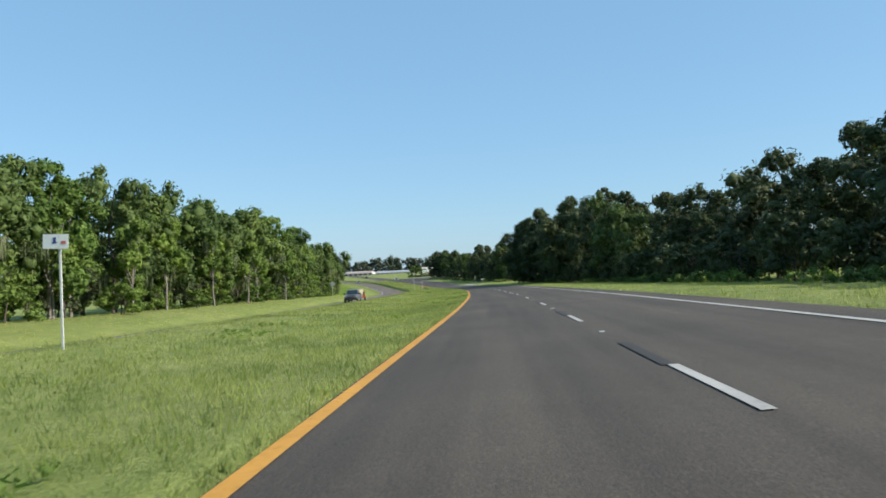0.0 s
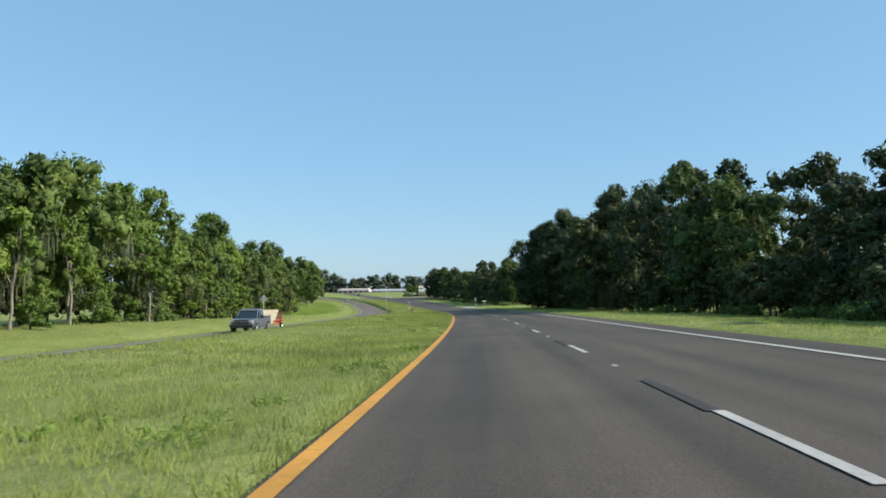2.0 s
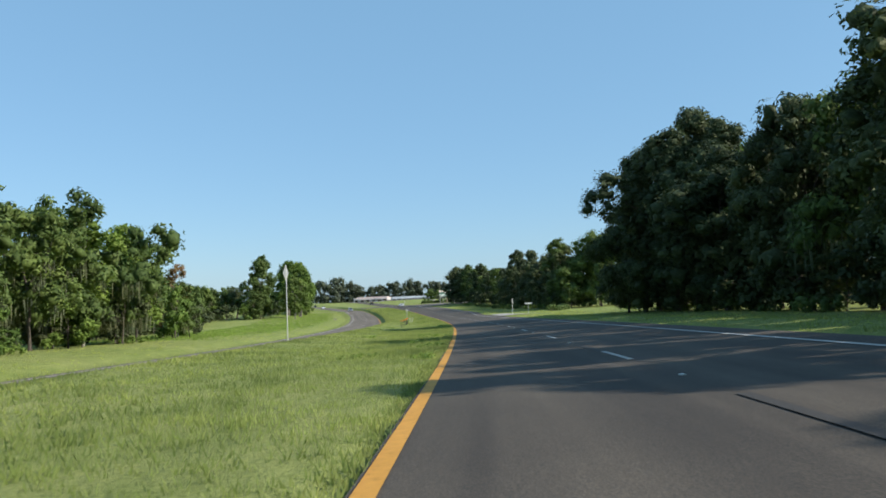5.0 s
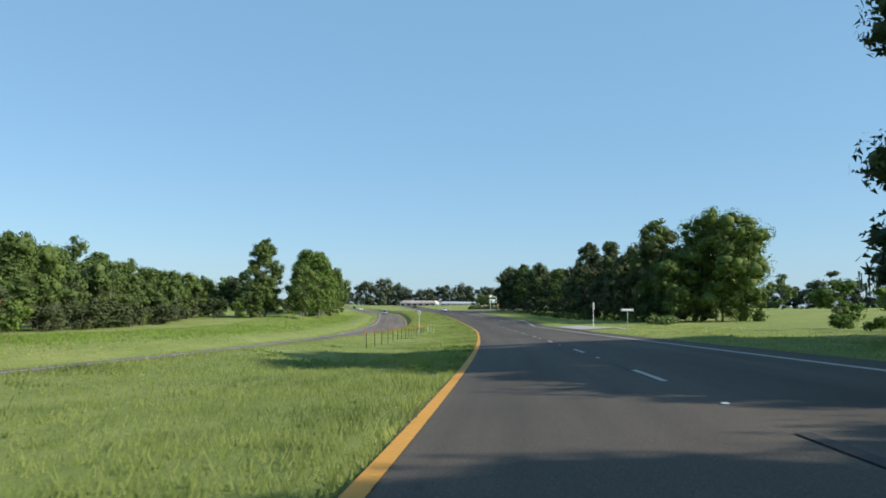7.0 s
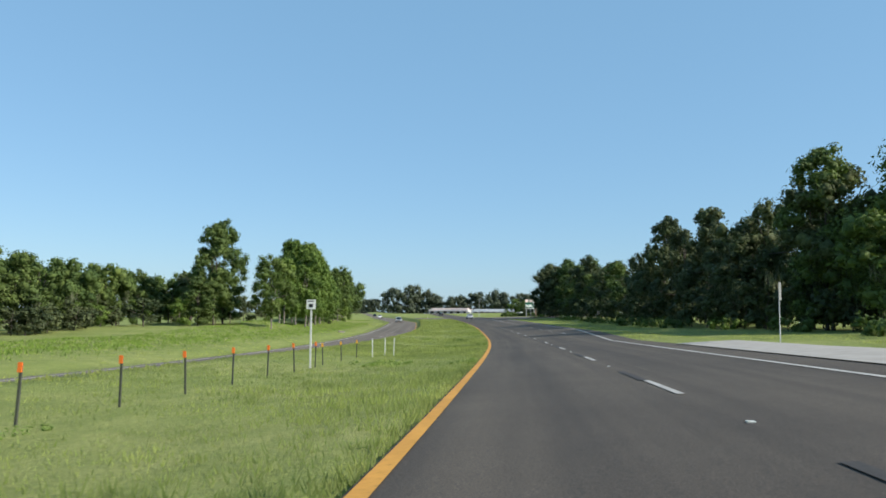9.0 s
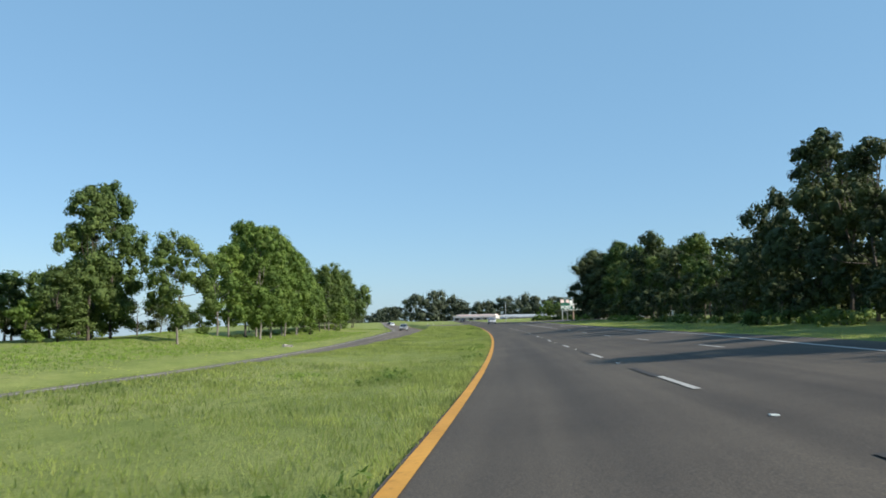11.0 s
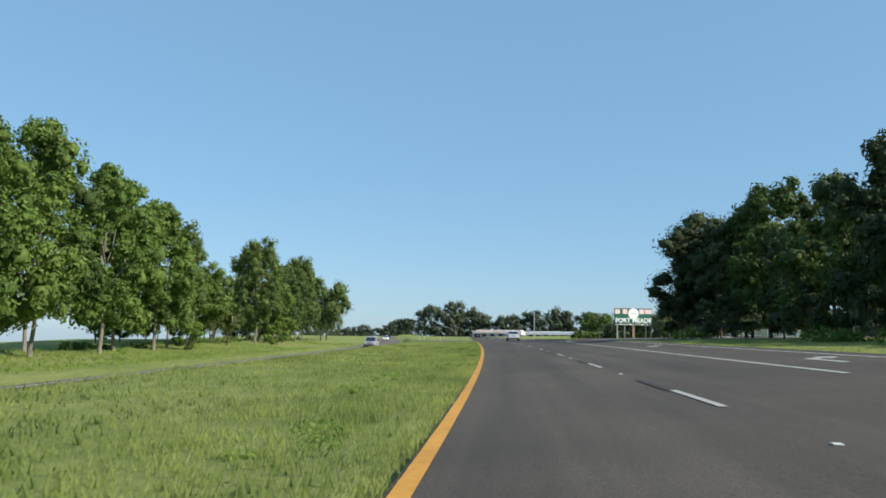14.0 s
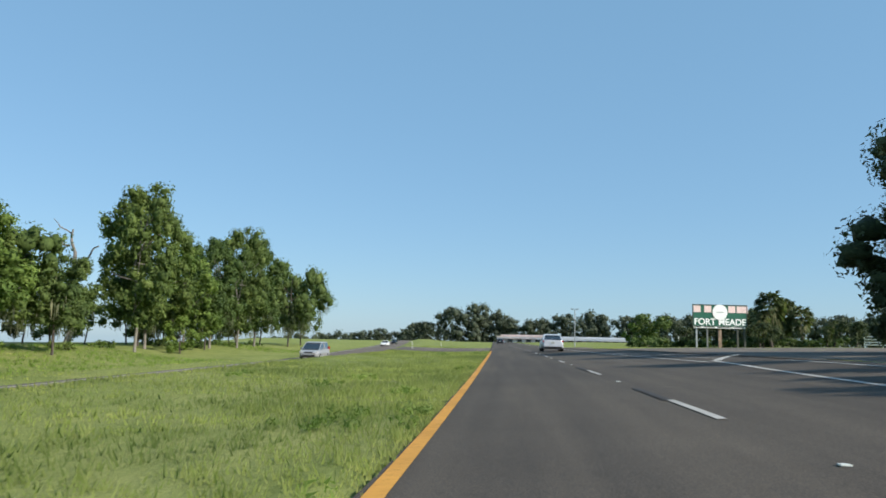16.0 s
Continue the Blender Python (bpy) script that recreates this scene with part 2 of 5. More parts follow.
def relief(y, u):
    """Height over the yellow line of the ground at offset u (right is plus)."""
    y, u = np.broadcast_arrays(np.asarray(y, float), np.asarray(u, float))
    b = bank(y)
    low = np.interp(y, [0, 150, 280, 360, 460], [-0.98, -1.0, -1.02, -1.22, -1.12])
    bankside = np.interp(y, [0, 150, 250, 330, 400, 470], [-0.12, -0.25, -0.5, -0.7, -1.5, -1.5])
    mound = np.interp(y, [0, 200, 320, 345, 380, 405, 430, 460, 520], [-0.35, -0.45, -0.5, 0.0, 0.1, -0.9, -1.0, -0.3, -0.6])
    mound = mound + 0.7 * np.exp(-(((y - 374) / 9) ** 2) - ((u + 38) / 7) ** 2)
    o = u - far_lane(y)
    lip = -(far_lane(y) + 3.9)
    crest_l = np.interp(y, [0, 150, 220, 280, 360, 460], [0.02, 0.02, 0.0, 0.02, -0.05, -0.06])
    t = np.clip(-u / (lip - 1.6), 0, 1)
    fall = np.clip((-u - lip + 1.6) / 1.6, 0, 1)
    left = np.where(o > 3.9, crest_l * t + (low - crest_l) * fall**1.3 - np.interp(y, [150, 215, 265, 320], [0.14, 0.24, 0.24, 0.12]) * np.sin(math.pi * t), low)
    left = np.where(o < -4.6, low + (bankside - low) * np.clip((-4.6 - o) / 9, 0, 1) - 0.28 * np.exp(-((o + 6.6) / 1.1) ** 2), left)
    left = left + np.where(u < -30, (mound - bankside) * np.clip((-u - 30) / 11, 0, 1) ** 1.3, 0)
    left = left - 40 * np.clip((-u - 62) / 320, 0, 1) * np.clip((y - 300) / 70, 0, 1) * np.clip((-u - 0.35 * np.maximum(0, y - 450)) / 150, 0, 1)  # the land falls away to the west
    crest = 11.3
    right = b * np.clip(u, 0, crest) - 0.12 * np.clip((u - crest) / 1.5, 0, 1) + np.interp(y, [0, 40, 150, 200, 250], [0.1, -0.15, -0.15, 0.25, 0.35]) * np.clip((u - 14) / 10, 0, 1)
    swell = 0.7 * np.clip((u - 24) / 30, 0, 1) + 2.2 * np.clip((u - 45) / 60, 0, 1) * np.exp(-(((y - 330) / 60) ** 2))
    return np.where(u < 0, left, right + swell)


def spot(y, u, lift=0.0):
    """World place of a station and offset, on the ground plus lift."""
    y, u = np.broadcast_arrays(np.asarray(y, float), np.asarray(u, float))
    h = (road_x(y + 0.5) - road_x(y - 0.5))
    n = np.sqrt(1 + h * h)
    return np.stack([road_x(y) + u / n, y - u * h / n, road_z(y) + relief(y, u) + lift], -1)


def station_of(y, u):
    """The station whose cross-section holds the place at that y and offset."""
    h = float(road_x(y + 0.5) - road_x(y - 0.5))
    return y + u * h / math.sqrt(1 + h * h)


def heading(y):
    """Turn about z that lays a thing's +y along the road."""
    return math.degrees(-math.atan(float(road_x(y + 1) - road_x(y - 1)) / 2))


# ---- mesh helpers ----
def raw_mesh(name, verts, faces, mat, uv=None):
    me = bpy.data.meshes.new(name)
    verts, faces = np.asarray(verts, np.float32).reshape(-1, 3), np.asarray(faces, np.int32)
    me.vertices.add(len(verts))
    me.vertices.foreach_set("co", verts.ravel())
    me.loops.add(faces.size)
    me.loops.foreach_set("vertex_index", faces.ravel())
    me.polygons.add(len(faces))
    me.polygons.foreach_set("loop_start", np.arange(0, faces.size, faces.shape[1], dtype=np.int32))
    if uv is not None:
        layer = me.uv_layers.new(name="UVMap")
        layer.data.foreach_set("uv", np.asarray(uv, np.float32)[faces.ravel()].ravel())
    me.update(calc_edges=True)
    me.validate()
    me.materials.append(mat)
    return me


def part(name, bm, mat, parent=None, label="", smooth=False):
    me = bpy.data.meshes.new(name)
    bm.to_mesh(me)
    bm.free()
    me.materials.append(mat)
    if smooth:
        me.polygons.foreach_set("use_smooth", [True] * len(me.polygons))
    ob = new(name, me)
    ob.parent = parent
    return tagged(ob, label) if label else ob


def put(name, me, parent=None, label=""):
    ob = new(name, me)
    ob.parent = parent
    return tagged(ob, label) if label else ob


def box(bm, x, y, z, sx, sy, sz, bevel=0.0, turn=None):
    """A box about (x, y, z); bevelled edges."""
    out = bmesh.ops.create_cube(bm, size=1)
    m = Matrix.Translation((x, y, z)) @ (turn or Matrix()) @ Matrix.Diagonal((sx, sy, sz, 1))
    bmesh.ops.transform(bm, matrix=m, verts=out["verts"])
    if bevel:
        edges = list({e for v in out["verts"] for e in v.link_edges})
        bmesh.ops.bevel(bm, geom=edges, offset=bevel, segments=2, affect="EDGES", clamp_overlap=True)
    return bm


def boxed(x, y, z, sx, sy, sz, bevel=0.0, turn=None):
    return box(bmesh.new(), x, y, z, sx, sy, sz, bevel, turn)


def rod(bm, a, b, ra, rb=None, sides=10):
    """A tapered round bar from a to b."""
    a, b = Vector(a), Vector(b)
    rb = ra if rb is None else rb
    m = Matrix.Translation((a + b) / 2) @ (b - a).to_track_quat("Z", "Y").to_matrix().to_4x4()
    bmesh.ops.create_cone(bm, cap_ends=True, segments=sides, radius1=ra, radius2=rb, depth=(b - a).length, matrix=m)
    return bm


def rodded(a, b, ra, rb=None, sides=10):
    return rod(bmesh.new(), a, b, ra, rb, sides)


def anchor(name, m, label, category, group="", kind=""):
    ob = new(name)
    ob.empty_display_size = 0.3
    ob.matrix_basis = m
    return tagged(ob, label, category, group, kind)


def strip(ys, left, right, lift=0.0, across=2):
    """A band of road between two offsets (numbers or functions of the station)."""
    ys = np.asarray(ys, float)
    lo = np.array([left(y) if callable(left) else left for y in ys], float)
    hi = np.array([right(y) if callable(right) else right for y in ys], float)
    f = np.linspace(0, 1, across)
    u = lo[:, None] + (hi - lo)[:, None] * f
    yy = np.repeat(ys[:, None], across, 1)
    v = spot(yy, u, lift).reshape(-1, 3)
    uv = np.stack([u, yy], -1).reshape(-1, 2)
    n, k = len(ys), across
    i = (np.arange(n - 1)[:, None] * k + np.arange(k - 1)).ravel()
    return v, np.stack([i, i + 1, i + 1 + k, i + k], 1), uv


def setting(name, me, label, category):
    return tagged(put(name, me), label, category, kind="structure")


# ---- ground: one sheet to the horizon ----
def right_edge(y):
    """Right edge of the asphalt: a turn lane opens out."""
    return float(np.interp(y, [200, 232, 238, 262, 270, 300, 320, 416, 424, 470, 480], [8.4, 8.4, 8.7, 8.7, 8.5, 10.6, 11.0, 11.0, 11.1, 11.1, 8.8]))


def build_ground():
    ys = np.concatenate([np.arange(-200, -40, 10), np.arange(-40, 560, 3.0), np.arange(560, 920, 15), np.arange(920, 1500, 60), np.arange(1500, 4800, 300)])
    us = np.concatenate([-np.geomspace(1500, 60, 14), np.arange(-56, -24, 3.0), np.arange(-24, -9.9, 0.75), np.arange(-9.6, -0.9, 0.8), [-0.75, -0.45, -0.15, 0.3, 2, 5, 8.1, 8.6, 9.4, 10.2, 10.8, 11.3, 12, 13, 14, 16, 18, 21, 24, 28, 33, 40, 50, 60], np.geomspace(72, 1500, 12)])
    yy, uu = np.meshgrid(ys, us, indexing="ij")
    v = spot(yy, uu)
    near = (uu > -26) & (uu < -0.5) | (uu > 12)
    rough = np.array([noise.noise((p[0] * 0.35, p[1] * 0.35, 0)) * 0.05 + noise.noise((p[0] * 0.06, p[1] * 0.06, 5)) * 0.10 for p in v.reshape(-1, 3)]).reshape(yy.shape)
    v[..., 2] += np.where(near, rough, 0)
    edge = np.array([right_edge(q) for q in ys])[:, None]
    paved = ((uu > -0.3) & (uu < edge - 0.15)) | ((np.abs(uu - far_lane(yy) + 0.3) < 3.9))
    v[..., 2] -= np.where(paved, 0.12, 0.0)
    n, k = yy.shape
    i = (np.arange(n - 1)[:, None] * k + np.arange(k - 1)).ravel()
    me = raw_mesh("ground", v.reshape(-1, 3), np.stack([i, i + 1, i + 1 + k, i + k], 1), MAT["ground"])
    me.polygons.foreach_set("use_smooth", [True] * len(me.polygons))
    return setting("ground", me, "rough mown green grass over rolling verge and median", "ground")


build_ground()

LONG = np.concatenate([np.arange(-190, 620, 4.0), np.arange(620, 921, 20)])


v, f, uv = strip(LONG, lambda y: -0.13 - 0.03 * math.sin(y * 0.7) * math.sin(y * 0.23), right_edge, 0.02, 8)
setting("road_1", raw_mesh("road_1", v, f, MAT["asphalt"], uv), "dark grey asphalt carriageway with two lanes", "road")
v, f, uv = strip(LONG, lambda y: float(far_lane(y)) - 4.5, lambda y: float(far_lane(y)) + 3.85, 0.03, 6)
setting("road_2", raw_mesh("road_2", v, f, MAT["asphalt_old"], uv), "grey asphalt carriageway for oncoming traffic", "road")
v, f, uv = strip(np.arange(474, 505, 3.0), lambda y: float(far_lane(y)) + 4.0, lambda y: -0.2, 0.045, 8)
setting("road_3", raw_mesh("road_3", v, f, MAT["asphalt_old"], uv), "short paved crossover through the grass median", "road")
v, f, uv = strip(np.arange(422, 497, 3.0), lambda y: 10.5 if y < 470 else 8.7, lambda y: 11.5 + 62 * math.sin(math.pi * (y - 419) / 80) ** 0.5, 0.05, 18)
setting("road_4", raw_mesh("road_4", v, f, MAT["asphalt_old"], uv), "asphalt side road leaving the highway", "road")
v, f, uv = strip(np.arange(241, 263, 2.0), lambda y: 8.6, lambda y: 8.6 + 5.5 * math.sin(math.pi * (y - 238) / 27) ** 0.6, 0.05, 18)
setting("pavement_1", raw_mesh("pavement_1", v, f, MAT["concrete"], uv), "pale worn concrete driveway apron", "pavement")
v, f, uv = strip(np.arange(96, 122, 1.0), lambda y: -0.14 - 0.26 * math.sin(math.pi * (y - 95) / 27) ** 2, lambda y: -0.12, 0.028, 3)
setting("pavement_2", raw_mesh("pavement_2", v, f, MAT["gravel"], uv), "strip of pale gravel washed out beside the asphalt", "pavement")

v, f, uv = strip(np.arange(764, 829, 4.0), -6.0, 84.0, 0.07, 14)
setting("pavement_3", raw_mesh("pavement_3", v, f, MAT["asphalt_old"], uv), "pale paved forecourt before the far shops", "pavement")

# painted lines
L0 = 0.032
v, f, uv = strip(np.arange(-190, 476, 2.0), -0.09, 0.09, L0)
setting("line_1", raw_mesh("line_1", v, f, MAT["yellow"], uv), "solid orange-yellow edge line", "road marking")
v, f, uv = strip(np.concatenate([np.arange(-190, 275, 3.0), np.arange(275, 312, 3.0)]), lambda y: float(np.interp(y, [272, 312], [7.22, 10.1])), lambda y: float(np.interp(y, [272, 312], [7.38, 10.26])), L0)
setting("line_2", raw_mesh("line_2", v, f, MAT["white"], uv), "solid white edge line", "road marking")
v, f, uv = strip(np.arange(311, 424, 3.0), 10.1, 10.24, L0)
setting("line_3", raw_mesh("line_3", v, f, MAT["white"], uv), "solid white outer line of the turn lane", "road marking")
v, f, uv = strip(np.concatenate([np.arange(363, 424, 3.0), [424.6]]), lambda y: float(np.interp(y, [363, 408, 416, 424.6], [7.22, 7.28, 7.66, 8.35])), lambda y: float(np.interp(y, [363, 408, 416, 424.6], [7.38, 7.44, 7.82, 8.55])), L0)
setting("line_4", raw_mesh("line_4", v, f, MAT["white"], uv), "solid white line beside the turn lane", "road marking")
for name, ys, us, wide in (("line_5", (423.4, 430, 443, 620), (7.95, 7.62, 7.25, 7.22), 0.15), ("line_8", (424.4, 427, 430.5), (8.4, 9.3, 10.95), 0.32), ("line_9", (429.5, 437, 447), (10.6, 9.0, 7.4), 0.15), ("line_10", (427.0, 434, 443.5), (9.25, 8.3, 7.4), 0.13)):
    qs = np.unique(np.concatenate([np.arange(ys[0], ys[-1], 1.5 if ys[-1] < 500 else 4.0), [ys[-1]]]))
    v, f, uv = strip(qs, lambda y: float(np.interp(y, ys, us)), lambda y: float(np.interp(y, ys, us)) + wide, L0)
    setting(name, raw_mesh(name, v, f, MAT["white"], uv), "white gore marking where the turn lane leaves", "road marking")
v, f, uv = strip(LONG, lambda y: float(far_lane(y)) - 3.78, lambda y: float(far_lane(y)) - 3.60, 0.045)
setting("line_6", raw_mesh("line_6", v, f, MAT["white"], uv), "solid white edge line of the oncoming lanes", "road marking")
v, f, uv = strip(LONG, lambda y: float(far_lane(y)) + 3.55, lambda y: float(far_lane(y)) + 3.70, 0.045)
setting("line_7", raw_mesh("line_7", v, f, MAT["yellow"], uv), "yellow inner line of the oncoming lanes", "road marking")

# lane dashes, dark strips behind them, and raised reflectors
stations = np.arange(-60, 620, 0.25)
run = np.concatenate([[0], np.cumsum(np.hypot(np.diff(road_x(stations)), 0.25))])
run -= np.interp(0, stations, run)


def station_at(s):
    return float(np.interp(s, run, stations))


def reflector(y, u):
    bm = boxed(0, 0, 0.007, 0.095, 0.09, 0.016, 0.005)
    ob = part("lane_reflector", bm, MAT["plate"])
    ob.matrix_basis = Matrix.Translation(spot(y, u, 0.022)) @ pose(0, 0, 0, 0, 0, heading(y))
    return tagged(ob, "small white raised lane reflector on the asphalt", "road marker", "lane reflectors")


marker = None
for k in range(-4, 47):
    end = 8.9 + 12.19 * k
    a, b, c = station_at(end - 3.05), station_at(end), station_at(end + 3.1)
    v, f, uv = strip(np.linspace(a, b, 4), 3.58, 3.70, L0)
    setting("dash", raw_mesh("dash", v, f, MAT["white"], uv), "worn white lane dash", "road marking")
    v, f, uv = strip(np.linspace(b, c, 4), 3.52, 3.67, L0 + 0.001)
    setting("dark_strip", raw_mesh("dark_strip", v, f, MAT["tar"], uv), "dark tar strip where an old dash was", "road marking")
    yr = station_at(end + 5.6)
    if marker is None:
        marker = reflector(yr, 3.62)
    else:
        copy_thing(marker, Matrix.Translation(spot(yr, 3.62, 0.022)) @ pose(0, 0, 0, 0, 0, heading(yr)))
for k in range(24, 30):
    end = 8.9 + 12.19 * k
    v, f, uv = strip(np.linspace(station_at(end - 3.05), station_at(end), 4), 7.24, 7.36, L0)
    setting("dash", raw_mesh("dash", v, f, MAT["white"], uv), "worn white lane dash", "road marking")
for k in range(-12, 49):
    y = 12.19 * k
    v, f, uv = strip(np.linspace(y, y + 3.05, 3), lambda q: float(far_lane(q)) - 0.06, lambda q: float(far_lane(q)) + 0.06, 0.045)
    setting("dash", raw_mesh("dash", v, f, MAT["white"], uv), "worn white lane dash", "road marking")


def turn_arrow(y0):
    """Right-turn arrow on the turn lane."""
    pts = [(8.75, 0), (8.95, 0), (8.95, 1.9), (9.3, 2.25), (9.3, 1.85), (9.75, 2.5), (9.3, 3.15), (9.3, 2.75), (8.75, 2.3)]
    v = np.array([spot(y0 + b, a, L0) for a, b in pts])
    me = bpy.data.meshes.new("arrow")
    me.from_pydata([tuple(p) for p in v], [], [(0, 1, 2, 8), (8, 2, 3, 7), (4, 5, 6)])
    me.materials.append(MAT["white"])
    return setting("arrow", me, "white right-turn arrow painted on the lane", "road marking")


turn_arrow(366.5)
turn_arrow(387.0)


# ---- trees ----
def leaf_cloud(rng, centres, radii, count, size, long=1.5, squash=0.8, sides=3):
    """Small pointed leaves round clump centres, mostly near the clump's skin."""
    n = len(centres) * count
    c = np.repeat(centres, count, 0)
    r = np.repeat(radii, count)
    d = rng.normal(size=(n, 3))
    d /= np.linalg.norm(d, axis=1)[:, None]
    d[:, 2] = np.where(d[:, 2] < -0.35, d[:, 2] * 0.5, d[:, 2])
    p = c + d * (r * rng.uniform(0.42, 1.03, n) ** 0.5)[:, None] * np.array([1, 1, squash])
    nrm = d * 1.0 + rng.normal(size=(n, 3)) * 0.30 + np.array([0, 0, 0.25])
    nrm /= np.linalg.norm(nrm, axis=1)[:, None]
    t = np.cross(nrm, rng.normal(size=(n, 3)))
    t /= np.linalg.norm(t, axis=1)[:, None]
    b = np.cross(nrm, t)
    s = size * rng.uniform(0.6, 1.2, n)[:, None]
    if sides == 3:
        return np.stack([p - t * s * long * 0.42 - b * s * 0.46, p - t * s * long * 0.42 + b * s * 0.46, p + t * s * long * 0.62], 1).reshape(-1, 3)
    quad = np.stack([p - t * s * long * 0.5, p + b * s * 0.42, p + t * s * long * 0.5, p - b * s * 0.42], 1)
    return quad.reshape(-1, 3)


def tris(n):
    return np.arange(n * 3).reshape(-1, 3)


def quads(n):
    return np.arange(n * 4).reshape(-1, 4)


def limb(bm, a, b, ra, rb, rng, sides=6, bends=3, crook=0.05):
    """A crooked tapering limb."""
    a, b = np.array(a, float), np.array(b, float)
    pts = [a + (b - a) * t + rng.normal(size=3) * crook * np.linalg.norm(b - a) * (0 < t < 1) for t in np.linspace(0, 1, bends + 1)]
    rs = np.linspace(ra, rb, bends + 1)
    for k in range(bends):
        rod(bm, pts[k], pts[k + 1], rs[k], rs[k + 1], sides)


CORE_BM = bmesh.new()
bmesh.ops.create_icosphere(CORE_BM, subdivisions=1, radius=1.0)
CORE_V = np.array([v.co[:] for v in CORE_BM.verts])
CORE_F = np.array([[v.index for v in f.verts] for f in CORE_BM.faces])
CORE_BM.free()


def tufted(name, rng, cs, rs, per, size, leaf, core=0.58):
    """Foliage: uneven leaf masses, each bristling with single pointed leaves."""
    n, k = len(cs), len(CORE_V)
    shape = CORE_V[None] * rng.uniform(0.55, 1.25, (n, k, 1)) * rng.uniform(0.75, 1.2, (n, 1, 3))
    turn = rng.uniform(0, 2 * math.pi, n)
    ca, sa = np.cos(turn)[:, None], np.sin(turn)[:, None]
    shape = np.stack([shape[..., 0] * ca - shape[..., 1] * sa, shape[..., 0] * sa + shape[..., 1] * ca, shape[..., 2]], -1)
    mass = (cs[:, None] + shape * (rs * core)[:, None, None]).reshape(-1, 3)
    faces = (CORE_F[None] + (np.arange(n) * k)[:, None, None]).reshape(-1, 3)
    m = n * per
    c, r = np.repeat(cs, per, 0), np.repeat(rs, per)
    d = rng.normal(size=(m, 3))
    d /= np.linalg.norm(d, axis=1)[:, None]
    p = c + d * (r * (0.45 + 0.70 * rng.uniform(0, 1, m) ** 0.6))[:, None] * np.array([1, 1, 0.9])
    nrm = d + rng.normal(size=(m, 3)) * 0.40 + np.array([0, 0, 0.25])
    nrm /= np.linalg.norm(nrm, axis=1)[:, None]
    t = np.cross(nrm, rng.normal(size=(m, 3)))
    t /= np.linalg.norm(t, axis=1)[:, None]
    b = np.cross(nrm, t)
    s = size * rng.uniform(0.55, 1.25, m)[:, None]
    leaves = np.stack([p - t * s * 0.62 - b * s * 0.44, p - t * s * 0.62 + b * s * 0.44, p + t * s * 0.92], 1).reshape(-1, 3)
    me = raw_mesh(name, np.concatenate([mass, leaves]), np.concatenate([faces, tris(m) + len(mass)]), leaf)
    me.polygons.foreach_set("use_smooth", [True] * len(me.polygons))
    return me


